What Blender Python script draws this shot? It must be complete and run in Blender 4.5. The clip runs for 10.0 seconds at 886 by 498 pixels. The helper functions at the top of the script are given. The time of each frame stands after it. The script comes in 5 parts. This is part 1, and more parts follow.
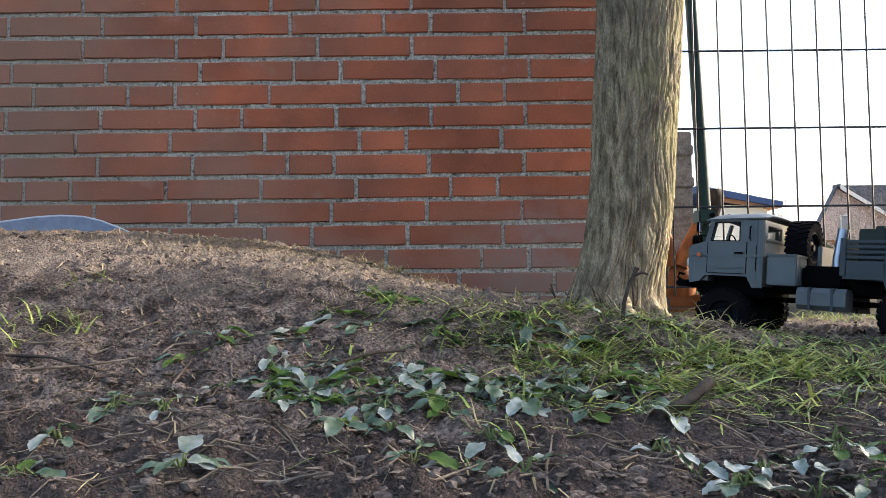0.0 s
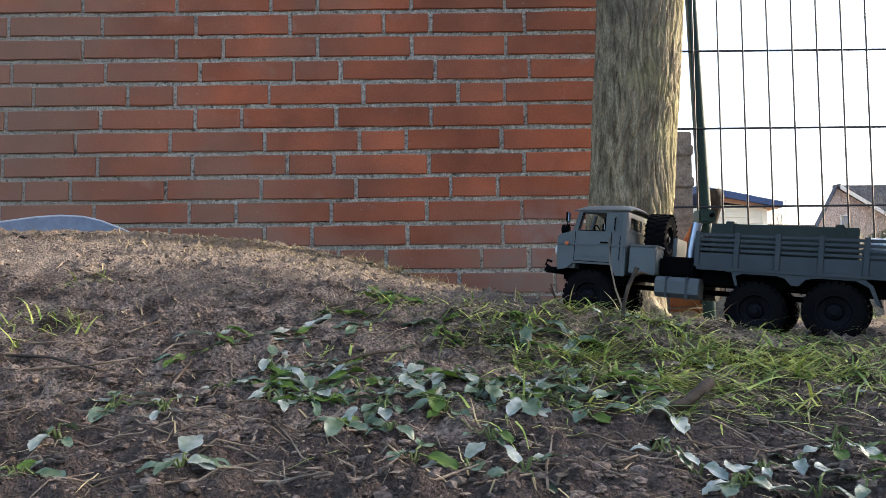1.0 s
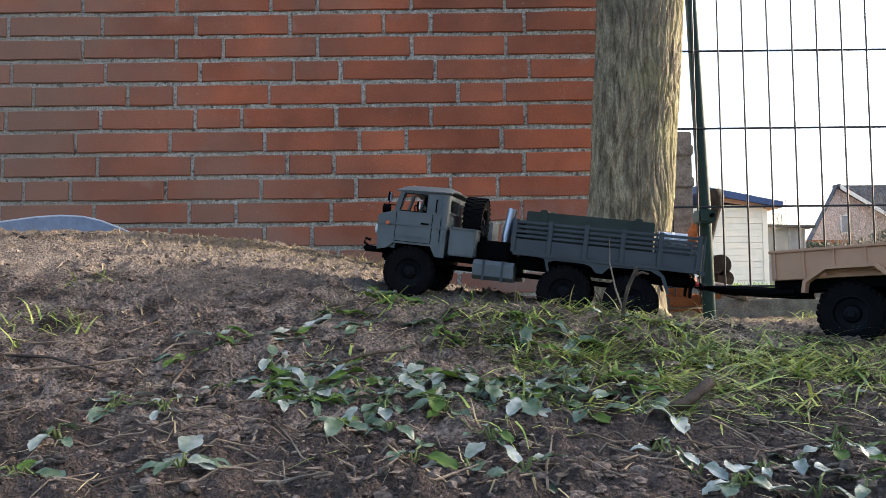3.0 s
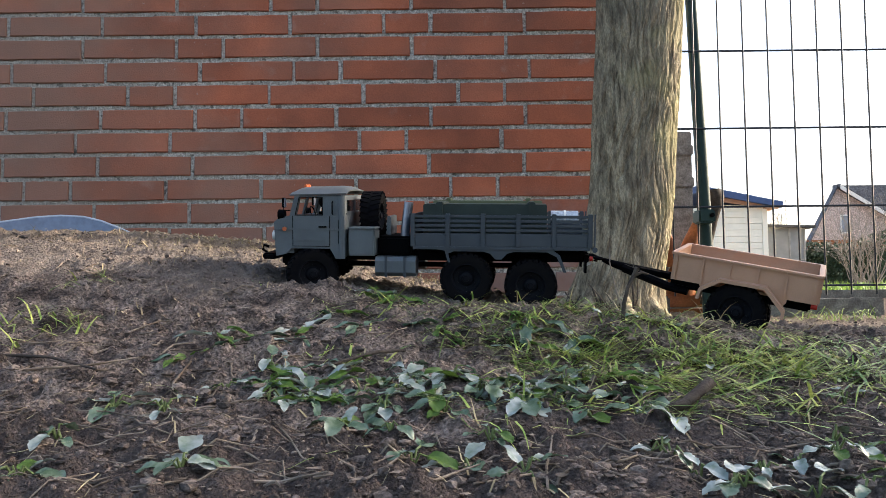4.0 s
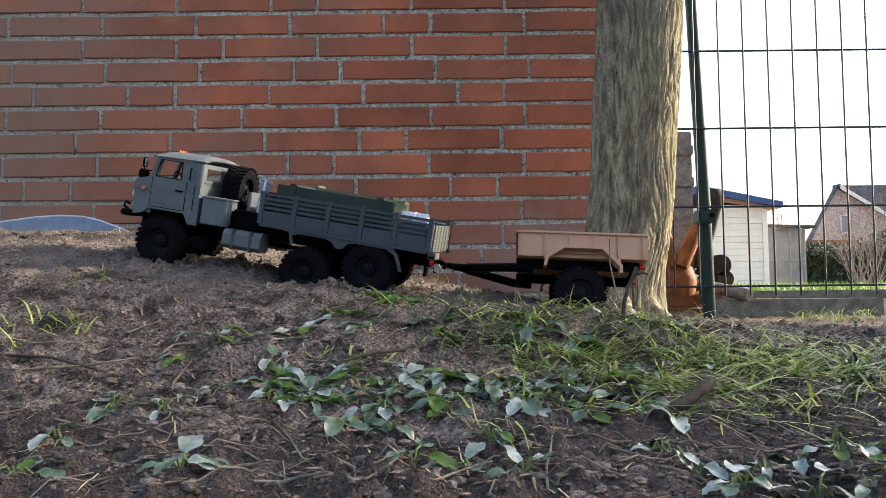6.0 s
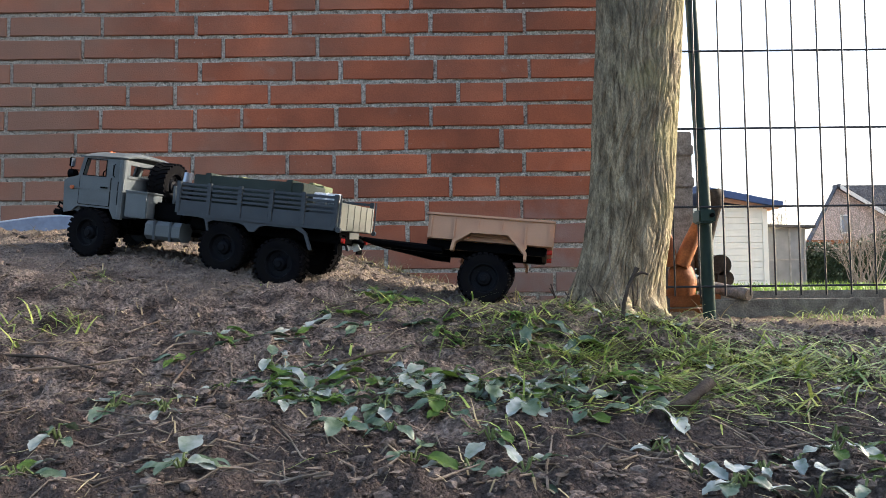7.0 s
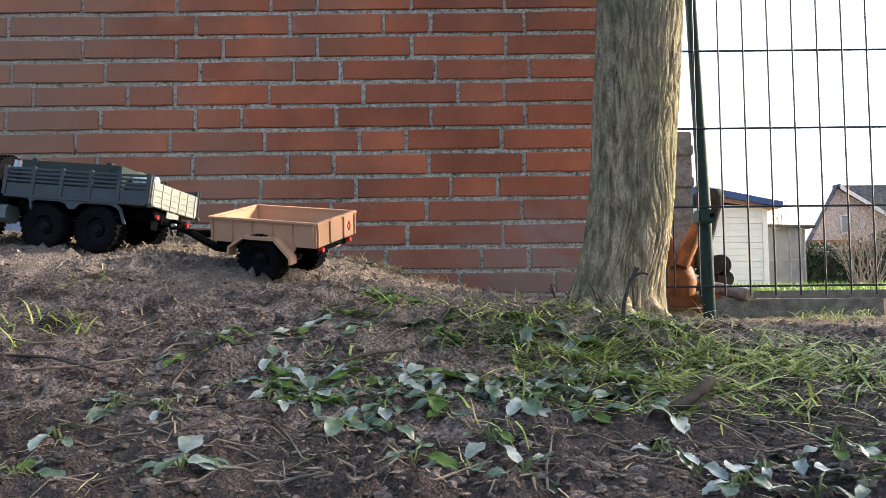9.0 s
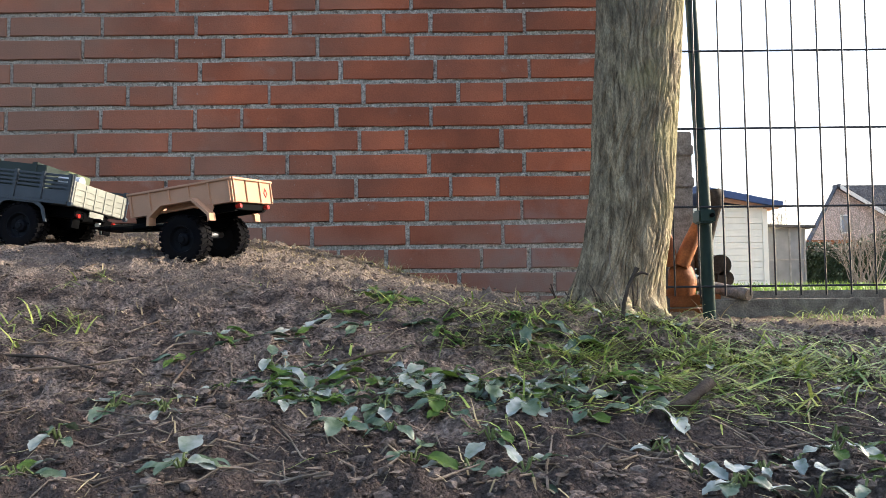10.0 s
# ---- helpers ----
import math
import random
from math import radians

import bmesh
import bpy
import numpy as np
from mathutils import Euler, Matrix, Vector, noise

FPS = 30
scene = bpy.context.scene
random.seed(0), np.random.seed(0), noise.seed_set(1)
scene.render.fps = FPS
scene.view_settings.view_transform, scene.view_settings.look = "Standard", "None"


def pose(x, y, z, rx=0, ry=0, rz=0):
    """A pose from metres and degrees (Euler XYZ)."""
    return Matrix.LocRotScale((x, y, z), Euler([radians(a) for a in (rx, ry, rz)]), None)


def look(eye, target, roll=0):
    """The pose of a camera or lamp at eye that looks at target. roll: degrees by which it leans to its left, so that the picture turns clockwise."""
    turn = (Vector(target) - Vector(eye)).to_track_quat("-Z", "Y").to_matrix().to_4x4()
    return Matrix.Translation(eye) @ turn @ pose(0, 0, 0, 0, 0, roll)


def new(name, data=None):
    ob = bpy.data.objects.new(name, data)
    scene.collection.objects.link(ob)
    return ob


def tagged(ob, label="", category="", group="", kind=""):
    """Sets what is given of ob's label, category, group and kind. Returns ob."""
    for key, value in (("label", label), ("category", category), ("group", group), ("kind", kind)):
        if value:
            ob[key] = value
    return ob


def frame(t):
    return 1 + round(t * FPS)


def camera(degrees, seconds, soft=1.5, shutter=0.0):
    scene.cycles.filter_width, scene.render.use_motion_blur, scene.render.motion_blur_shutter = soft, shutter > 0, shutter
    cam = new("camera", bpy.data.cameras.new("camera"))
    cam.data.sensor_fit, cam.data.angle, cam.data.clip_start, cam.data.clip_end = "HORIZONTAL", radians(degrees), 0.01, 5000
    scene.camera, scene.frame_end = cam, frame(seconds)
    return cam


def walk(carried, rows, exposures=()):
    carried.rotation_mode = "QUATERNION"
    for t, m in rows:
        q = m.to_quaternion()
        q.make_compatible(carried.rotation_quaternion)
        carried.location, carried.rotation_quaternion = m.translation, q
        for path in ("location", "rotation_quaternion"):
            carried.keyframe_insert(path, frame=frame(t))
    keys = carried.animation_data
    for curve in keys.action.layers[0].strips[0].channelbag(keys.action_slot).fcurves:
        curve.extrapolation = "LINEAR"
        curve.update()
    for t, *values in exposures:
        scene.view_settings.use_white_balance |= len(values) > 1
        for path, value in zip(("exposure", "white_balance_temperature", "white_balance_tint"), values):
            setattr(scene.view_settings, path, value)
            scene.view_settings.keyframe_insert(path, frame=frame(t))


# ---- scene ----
cam = camera(60.4, 10.0, soft=0.75)
CAM_Z = 0.10
CAMERA_ROWS = [(0.0, pose(0, 0, CAM_Z, 93.25, 0, 0) @ pose(0, 0, 0, 0, 0, -0.62)),
               (10.0, pose(0, 0, CAM_Z, 93.25, 0, 0) @ pose(0, 0, 0, 0, 0, -0.62))]
walk(cam, CAMERA_ROWS, exposures=[(0.0, 1.98), (10.0, 1.98)])

# ---- world and sun ----
SUN_EL, SUN_AZ = 26.0, 77.0   # degrees; azimuth clockwise from +y
world = bpy.data.worlds.new("world")
scene.world = world
world.use_nodes = True
wn = world.node_tree.nodes
sky = wn.new("ShaderNodeTexSky")
sky.sky_type = "NISHITA"
sky.sun_disc = False
sky.sun_elevation = radians(SUN_EL)
sky.sun_rotation = radians(SUN_AZ)
sky.air_density, sky.dust_density, sky.ozone_density = 1.0, 4.5, 1.8
world.node_tree.links.new(sky.outputs[0], wn["Background"].inputs[0])
wn["Background"].inputs[1].default_value = 0.15
sun_data = bpy.data.lights.new("sun", "SUN")
sun_data.energy, sun_data.angle, sun_data.color = 2.7, radians(0.8), (1.0, 0.92, 0.80)
sun = new("sun", sun_data)
sa, se = radians(SUN_AZ), radians(SUN_EL)
SUN_DIR = Vector((math.sin(sa) * math.cos(se), math.cos(sa) * math.cos(se), math.sin(se)))
sun.matrix_world = look(SUN_DIR * 20, (0, 0, 0))


# ---- materials ----
def mat(name, color, rough=0.6, metal=0.0, noise_scale=40.0, vary=0.25, bump=0.1, bump_scale=None, color2=None, rnd=0.0, spec=0.15,
        bump_dist=0.002, fine=0.0):
    """Two scales of colour variation, grain bump, and an optional shift from object to object."""
    m = bpy.data.materials.new(name)
    m.use_nodes = True
    n, l = m.node_tree.nodes, m.node_tree.links
    b = n["Principled BSDF"]
    tc = n.new("ShaderNodeTexCoord")
    big = n.new("ShaderNodeTexNoise")
    big.inputs["Scale"].default_value = noise_scale
    big.inputs["Detail"].default_value = 6
    l.new(tc.outputs["Object"], big.inputs["Vector"])
    ramp = n.new("ShaderNodeValToRGB")
    c2 = color2 or tuple(c * (1 - vary) for c in color)
    ramp.color_ramp.elements[0].color = (*c2, 1)
    ramp.color_ramp.elements[1].color = (*color, 1)
    ramp.color_ramp.elements[0].position, ramp.color_ramp.elements[1].position = 0.35, 0.65
    l.new(big.outputs["Fac"], ramp.inputs["Fac"])
    out = ramp.outputs["Color"]
    small = n.new("ShaderNodeTexNoise")
    small.inputs["Scale"].default_value = bump_scale or noise_scale * 12
    small.inputs["Detail"].default_value = 5
    l.new(tc.outputs["Object"], small.inputs["Vector"])
    if rnd or fine:
        hsv = n.new("ShaderNodeHueSaturation")
        l.new(out, hsv.inputs["Color"])
        src = None
        if rnd:
            oi = n.new("ShaderNodeObjectInfo")
            mr = n.new("ShaderNodeMapRange")
            mr.inputs["To Min"].default_value, mr.inputs["To Max"].default_value = 1 - rnd, 1 + rnd
            l.new(oi.outputs["Random"], mr.inputs["Value"])
            src = mr.outputs[0]
        if fine:
            mf = n.new("ShaderNodeMapRange")
            mf.inputs["From Min"].default_value, mf.inputs["From Max"].default_value = 0.36, 0.64
            mf.inputs["To Min"].default_value, mf.inputs["To Max"].default_value = 1 - fine, 1 + fine
            l.new(small.outputs["Fac"], mf.inputs["Value"])
            if src:
                mu = n.new("ShaderNodeMath")
                mu.operation = "MULTIPLY"
                l.new(src, mu.inputs[0]), l.new(mf.outputs[0], mu.inputs[1])
                src = mu.outputs[0]
            else:
                src = mf.outputs[0]
        l.new(src, hsv.inputs["Value"])
        out = hsv.outputs["Color"]
    l.new(out, b.inputs["Base Color"])
    b.inputs["Roughness"].default_value, b.inputs["Metallic"].default_value = rough, metal
    b.inputs["Specular IOR Level"].default_value = spec
    if bump:
        bp = n.new("ShaderNodeBump")
        bp.inputs["Strength"].default_value, bp.inputs["Distance"].default_value = bump, bump_dist
        l.new(small.outputs["Fac"], bp.inputs["Height"])
        l.new(bp.outputs["Normal"], b.inputs["Normal"])
    return m


def leaf_mat(name, color, color2, rough=0.45, trans=0.25):
    m = mat(name, color, rough, 0, 60, 0.3, 0.25, 500, color2, spec=0.5 if rough < 0.35 else 0.2, bump_dist=0.001)
    n, l = m.node_tree.nodes, m.node_tree.links
    b = n["Principled BSDF"]
    geo = n.new("ShaderNodeNewGeometry")
    hsv = n.new("ShaderNodeHueSaturation")
    mr = n.new("ShaderNodeMapRange")
    mr.inputs["To Min"].default_value, mr.inputs["To Max"].default_value = 0.6, 1.35
    l.new(geo.outputs["Random Per Island"], mr.inputs["Value"])
    l.new(mr.outputs[0], hsv.inputs["Value"])
    src = b.inputs["Base Color"].links[0].from_socket
    l.new(src, hsv.inputs["Color"])
    l.new(hsv.outputs["Color"], b.inputs["Base Color"])
    if trans:
        tr = n.new("ShaderNodeBsdfTranslucent")
        mx = n.new("ShaderNodeMixShader")
        mx.inputs[0].default_value = trans
        l.new(hsv.outputs["Color"], tr.inputs["Color"])
        l.new(b.outputs[0], mx.inputs[1]), l.new(tr.outputs[0], mx.inputs[2])
        l.new(mx.outputs[0], n["Material Output"].inputs["Surface"])
    return m


WALL_FACE = 1.975
M_brick = mat("brick_clay", (0.39, 0.117, 0.058), 0.85, 0, 7, 0.3, 0.45, 300, (0.250, 0.082, 0.045), rnd=0.16, fine=0.08)
M_mortar = mat("mortar", (0.54, 0.50, 0.43), 0.95, 0, 95, 0.4, 1.0, 210, (0.27, 0.245, 0.20), fine=0.3, bump_dist=0.007)
M_soil = mat("soil", (0.270, 0.206, 0.166), 0.95, 0, 30, 0.4, 1.0, 300, (0.048, 0.035, 0.029), fine=0.5, bump_dist=0.008)
M_bark = mat("bark", (0.345, 0.280, 0.180), 0.95, 0, 70, 0.4, 0.8, 420, (0.120, 0.094, 0.060), fine=0.3, bump_dist=0.003)


def coarse_bump(m, scale, dist, stretch=(1, 1, 1)):
    """A second, coarser relief under the fine grain."""
    n, l = m.node_tree.nodes, m.node_tree.links
    tc = n.new("ShaderNodeTexCoord")
    mp = n.new("ShaderNodeMapping")
    mp.inputs["Scale"].default_value = stretch
    l.new(tc.outputs["Object"], mp.inputs["Vector"])
    tx = n.new("ShaderNodeTexNoise")
    tx.inputs["Scale"].default_value, tx.inputs["Detail"].default_value, tx.inputs["Roughness"].default_value = scale, 6, 0.62
    l.new(mp.outputs[0], tx.inputs["Vector"])
    b2 = n.new("ShaderNodeBump")
    b2.inputs["Strength"].default_value, b2.inputs["Distance"].default_value = 1.0, dist
    l.new(tx.outputs["Fac"], b2.inputs["Height"])
    b1 = next(q for q in n if q.bl_idname == "ShaderNodeBump" and q != b2)
    l.new(b2.outputs["Normal"], b1.inputs["Normal"])


def patches(m, scale, lo, hi, tint, amount, along=None, a=0.0, b=1.0):
    """Patches of another colour; along (0 x, 1 y, 2 z) lets them fade in from a to b across the place."""
    n, l = m.node_tree.nodes, m.node_tree.links
    bs = n["Principled BSDF"]
    col = bs.inputs["Base Color"].links[0].from_socket
    geo = n.new("ShaderNodeNewGeometry")
    tx = n.new("ShaderNodeTexNoise")
    tx.inputs["Scale"].default_value, tx.inputs["Detail"].default_value = scale, 7
    l.new(geo.outputs["Position"], tx.inputs["Vector"])
    fac = tx.outputs["Fac"]
    if along is not None:
        sp = n.new("ShaderNodeSeparateXYZ")
        l.new(geo.outputs["Position"], sp.inputs[0])
        gr = n.new("ShaderNodeMapRange")
        gr.inputs["From Min"].default_value, gr.inputs["From Max"].default_value = a, b
        gr.inputs["To Min"].default_value, gr.inputs["To Max"].default_value = -0.25, 0.25
        l.new(sp.outputs[along], gr.inputs["Value"])
        ad = n.new("ShaderNodeMath")
        ad.operation = "ADD"
        l.new(fac, ad.inputs[0]), l.new(gr.outputs[0], ad.inputs[1])
        fac = ad.outputs[0]
    r = n.new("ShaderNodeMapRange")
    r.inputs["From Min"].default_value, r.inputs["From Max"].default_value, r.inputs["To Max"].default_value = lo, hi, amount
    l.new(fac, r.inputs["Value"])
    mx = n.new("ShaderNodeMix")
    mx.data_type = "RGBA"
    mx.inputs[7].default_value = (*tint, 1)
    l.new(r.outputs[0], mx.inputs[0]), l.new(col, mx.inputs[6])
    l.new(mx.outputs[2], bs.inputs["Base Color"])


# brick: places in the wall, not in the piece, drive its stains; pale bloom and dull grime in patches
_n, _l = M_brick.node_tree.nodes, M_brick.node_tree.links
_geo = _n.new("ShaderNodeNewGeometry")
for _q in [q for q in _n if q.bl_idname == "ShaderNodeTexNoise"]:
    _l.new(_geo.outputs["Position"], _q.inputs["Vector"])
_bs = _n["Principled BSDF"]
_col = _bs.inputs["Base Color"].links[0].from_socket
for _scale, _lo, _hi, _tint, _amount in ((2.2, 0.50, 0.66, (0.17, 0.085, 0.058), 0.4), (16.0, 0.64, 0.78, (0.36, 0.25, 0.20), 0.3), (90.0, 0.70, 0.76, (0.45, 0.38, 0.33), 0.5)):
    _t = _n.new("ShaderNodeTexNoise")
    _t.inputs["Scale"].default_value, _t.inputs["Detail"].default_value = _scale, 7
    _l.new(_geo.outputs["Position"], _t.inputs["Vector"])
    _r = _n.new("ShaderNodeMapRange")
    _r.inputs["From Min"].default_value, _r.inputs["From Max"].default_value, _r.inputs["To Max"].default_value = _lo, _hi, _amount
    _l.new(_t.outputs["Fac"], _r.inputs["Value"])
    _m = _n.new("ShaderNodeMix")
    _m.data_type = "RGBA"
    _m.inputs[7].default_value = (*_tint, 1)
    _l.new(_r.outputs[0], _m.inputs[0]), _l.new(_col, _m.inputs[6])
    _col = _m.outputs[2]
# a pale salt bloom low on the wall beside the tree
_d = _n.new("ShaderNodeVectorMath")
_d.operation = "DISTANCE"
_d.inputs[1].default_value = (0.27, WALL_FACE, 0.15)
_l.new(_geo.outputs["Position"], _d.inputs[0])
_r = _n.new("ShaderNodeMapRange")
_r.inputs["From Min"].default_value, _r.inputs["From Max"].default_value = 0.24, 0.07
_l.new(_d.outputs["Value"], _r.inputs["Value"])
_t = _n.new("ShaderNodeTexNoise")
_t.inputs["Scale"].default_value, _t.inputs["Detail"].default_value = 22.0, 8
_l.new(_geo.outputs["Position"], _t.inputs["Vector"])
_k = _n.new("ShaderNodeMapRange")
_k.inputs["From Min"].default_value, _k.inputs["From Max"].default_value, _k.inputs["To Min"].default_value, _k.inputs["To Max"].default_value = 0.35, 0.65, 0.25, 0.9
_l.new(_t.outputs["Fac"], _k.inputs["Value"])
_mu = _n.new("ShaderNodeMath")
_mu.operation = "MULTIPLY"
_l.new(_r.outputs[0], _mu.inputs[0]), _l.new(_k.outputs[0], _mu.inputs[1])
_m = _n.new("ShaderNodeMix")
_m.data_type = "RGBA"
_m.inputs[7].default_value = (0.27, 0.19, 0.165, 1)
_l.new(_mu.outputs[0], _m.inputs[0]), _l.new(_col, _m.inputs[6])
_l.new(_m.outputs[2], _bs.inputs["Base Color"])

# brick and mortar greyer-brown towards the hill, brick also low by the bank
patches(M_brick, 3.0, 0.45, 0.75, (0.215, 0.135, 0.097), 0.72, 0, 0.35, -1.05)
patches(M_brick, 3.5, 0.52, 0.76, (0.20, 0.135, 0.104), 0.65, 2, 0.55, 0.10)
patches(M_mortar, 4.0, 0.50, 0.75, (0.26, 0.22, 0.175), 0.6, 0, 0.3, -1.0)
patches(M_mortar, 70.0, 0.60, 0.66, (0.07, 0.062, 0.052), 0.75)
# dry trodden crust on the bank, its tone lowered for shade not cast there
patches(M_soil, 6.0, 0.42, 0.62, (0.165, 0.134, 0.112), 0.7, 1, 0.78, 1.04)
patches(M_soil, 9.0, 0.50, 0.62, (0.225, 0.168, 0.118), 0.7, 1, 1.12, 1.40)
# earth darker towards the camera, in uneven patches
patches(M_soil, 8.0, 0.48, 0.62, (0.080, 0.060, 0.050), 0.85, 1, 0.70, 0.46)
coarse_bump(M_soil, 55, 0.016)
coarse_bump(M_bark, 150, 0.0035, (1.0, 1.0, 0.30))
# sunlight painted into the bark: paler and yellower towards the sunward right
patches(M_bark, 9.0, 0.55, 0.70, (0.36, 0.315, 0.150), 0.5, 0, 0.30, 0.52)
patches(M_bark, 7.0, 0.50, 0.62, (0.15, 0.122, 0.09), 0.35)

_n, _l = M_bark.node_tree.nodes, M_bark.node_tree.links
_map = _n.new("ShaderNodeMapping")
_map.inputs["Scale"].default_value = (1.0, 1.0, 0.30)
_tc = next(q for q in _n if q.bl_idname == "ShaderNodeTexCoord")
_l.new(_tc.outputs["Object"], _map.inputs["Vector"])
for _q in [q for q in _n if q.bl_idname == "ShaderNodeTexNoise"][:2]:
    _l.new(_map.outputs[0], _q.inputs["Vector"])

M_green_metal = mat("green_coated_steel", (0.012, 0.03, 0.026), 0.4, 0, 60, 0.2, 0.1)
M_wire = mat("dark_coated_wire", (0.015, 0.018, 0.022), 0.4, 0, 80, 0.2, 0.05)
M_concrete = mat("concrete", (0.20, 0.185, 0.155), 0.95, 0, 30, 0.4, 1.0, 200, (0.115, 0.105, 0.088), fine=0.2)
M_truck = mat("grey_green_plastic", (0.098, 0.110, 0.114), 0.45, 0, 30, 0.2, 0.06, 900, fine=0.08, spec=0.3)
M_truck_dark = mat("dark_grey_plastic", (0.052, 0.060, 0.067), 0.5, 0, 30, 0.15, 0.05, 900)
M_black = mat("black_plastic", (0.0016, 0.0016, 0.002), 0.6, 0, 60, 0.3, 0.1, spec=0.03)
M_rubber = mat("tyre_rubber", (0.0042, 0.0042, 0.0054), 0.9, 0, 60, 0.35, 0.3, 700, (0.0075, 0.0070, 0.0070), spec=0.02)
M_rim = mat("rim_black", (0.0065, 0.007, 0.009), 0.5, 0, 60, 0.3, 0.1, spec=0.05)
M_steel = mat("bright_steel", (0.33, 0.37, 0.46), 0.35, 1.0, 60, 0.2, 0.05)
M_olive = mat("olive_wood", (0.12, 0.135, 0.075), 0.6, 0, 30, 0.25, 0.2, 500)
M_tan = mat("tan_plastic", (0.43, 0.245, 0.152), 0.5, 0, 30, 0.1, 0.05, 900, fine=0.05)
M_red = mat("red_lens", (0.42, 0.025, 0.018), 0.25, 0, 60, 0.2, 0.0, spec=0.5)
M_orange = mat("orange_lens", (0.50, 0.13, 0.05), 0.3, 0, 60, 0.2, 0.0)
M_pipe = mat("grey_blue_hose", (0.22, 0.25, 0.32), 0.5, 0, 60, 0.2, 0.1)
M_cream = mat("cream_painted_board", (0.86, 0.80, 0.64), 0.7, 0, 4, 0.08, 0.1, 90)
M_roof_blue = mat("blue_grey_roof_edge", (0.055, 0.09, 0.19), 0.6, 0, 10, 0.2, 0.1)
M_white = mat("white_plastic", (0.7, 0.68, 0.62), 0.5, 0, 60, 0.1, 0.05)

M_glass = bpy.data.materials.new("clear_glass")
M_glass.use_nodes = True
_g = M_glass.node_tree.nodes["Principled BSDF"]
_g.inputs["Base Color"].default_value = (0.9, 0.93, 0.93, 1)
_g.inputs["Roughness"].default_value, _g.inputs["Transmission Weight"].default_value, _g.inputs["IOR"].default_value = 0.05, 1.0, 1.1
M_bottle = mat("clear_bottle", (0.55, 0.58, 0.62), 0.15, 0, 200, 0.5, 0.2, spec=0.5)
M_gate = mat("khaki_grey_plastic", (0.24, 0.24, 0.205), 0.5, 0, 30, 0.12, 0.05, 900)
M_crate = mat("dark_green_wood", (0.030, 0.040, 0.034), 0.55, 0, 30, 0.25, 0.2, 500)
M_steel2 = mat("dull_metal", (0.28, 0.28, 0.29), 0.4, 0.8, 60, 0.3, 0.1)
M_leaf = leaf_mat("weed_leaf", (0.19, 0.24, 0.16), (0.07, 0.12, 0.06), 0.25, 0.10)
# near-white base colour stands in for sky reflected off the leaves
M_leaf_sheen = leaf_mat("weed_leaf_sheen", (0.46, 0.475, 0.42), (0.19, 0.24, 0.17), 0.22, 0.10)
M_leaf_yellow = leaf_mat("weed_leaf_yellow", (0.12, 0.19, 0.03), (0.07, 0.13, 0.03), 0.4, 0.2)
M_stem = mat("weed_stem", (0.14, 0.17, 0.06), 0.5, 0, 60, 0.3, 0.1)
M_grass = leaf_mat("grass_blade", (0.44, 0.45, 0.12), (0.095, 0.20, 0.035), 0.4, 0.25)
M_straw = leaf_mat("straw", (0.42, 0.34, 0.19), (0.24, 0.18, 0.10), 0.7, 0.15)
M_lawn = leaf_mat("lawn_blade", (0.24, 0.34, 0.07), (0.14, 0.24, 0.05), 0.5, 0.3)
M_soil_crumb = mat("soil_crumb", (0.21, 0.160, 0.128), 0.95, 0, 40, 0.4, 0.8, 400, (0.040, 0.032, 0.027), fine=0.35)
M_twig = mat("twig", (0.26, 0.205, 0.155), 0.85, 0, 40, 0.4, 0.5, 500, (0.09, 0.065, 0.045))
M_twig_dark = mat("twig_dark", (0.085, 0.065, 0.05), 0.9, 0, 60, 0.4, 0.8, 500, (0.045, 0.035, 0.028))
M_litter = leaf_mat("leaf_litter", (0.26, 0.20, 0.15), (0.05, 0.038, 0.03), 0.8, 0.0)
M_edge_light = mat("pale_bead", (0.5, 0.52, 0.56), 0.35, 0, 60, 0.15, 0.05)
M_greywood = mat("grey_wood", (0.22, 0.208, 0.198), 0.9, 0, 60, 0.4, 0.8, 200, (0.13, 0.12, 0.11), fine=0.2)
M_redwood = mat("red_brown_wood", (0.30, 0.11, 0.035), 0.6, 0, 20, 0.4, 0.4, 200, (0.17, 0.055, 0.02), fine=0.15)
M_darkwood = mat("dark_wood", (0.060, 0.044, 0.031), 0.8, 0, 30, 0.4, 0.6, 200, (0.028, 0.021, 0.015), fine=0.2)
M_concrete_dark = mat("dark_block", (0.10, 0.095, 0.09), 0.9, 0, 25, 0.4, 0.6, 200, (0.06, 0.055, 0.05))
M_pane = mat("milky_pane", (0.27, 0.275, 0.27), 0.4, 0, 3, 0.25, 0.05)
M_darkpane = mat("window_pane", (0.25, 0.28, 0.32), 0.15, 0, 3, 0.3, 0.0)
M_farbrick = mat("far_brick", (0.60, 0.47, 0.40), 0.9, 0, 5, 0.35, 0.5, 14, (0.40, 0.30, 0.25), fine=0.4, bump_dist=0.01)
M_tiles = mat("dark_roof_tile", (0.13, 0.13, 0.14), 0.7, 0, 6, 0.3, 0.6, 14, fine=0.3, bump_dist=0.02)
M_hedge = leaf_mat("hedge_leaf", (0.05, 0.075, 0.035), (0.03, 0.05, 0.025), 0.5, 0.1)
M_frame = mat("grey_weathered_frame", (0.36, 0.35, 0.32), 0.8, 0, 8, 0.3, 0.2)
M_greytwig = mat("grey_twig", (0.30, 0.26, 0.21), 0.9, 0, 10, 0.3, 0.2)


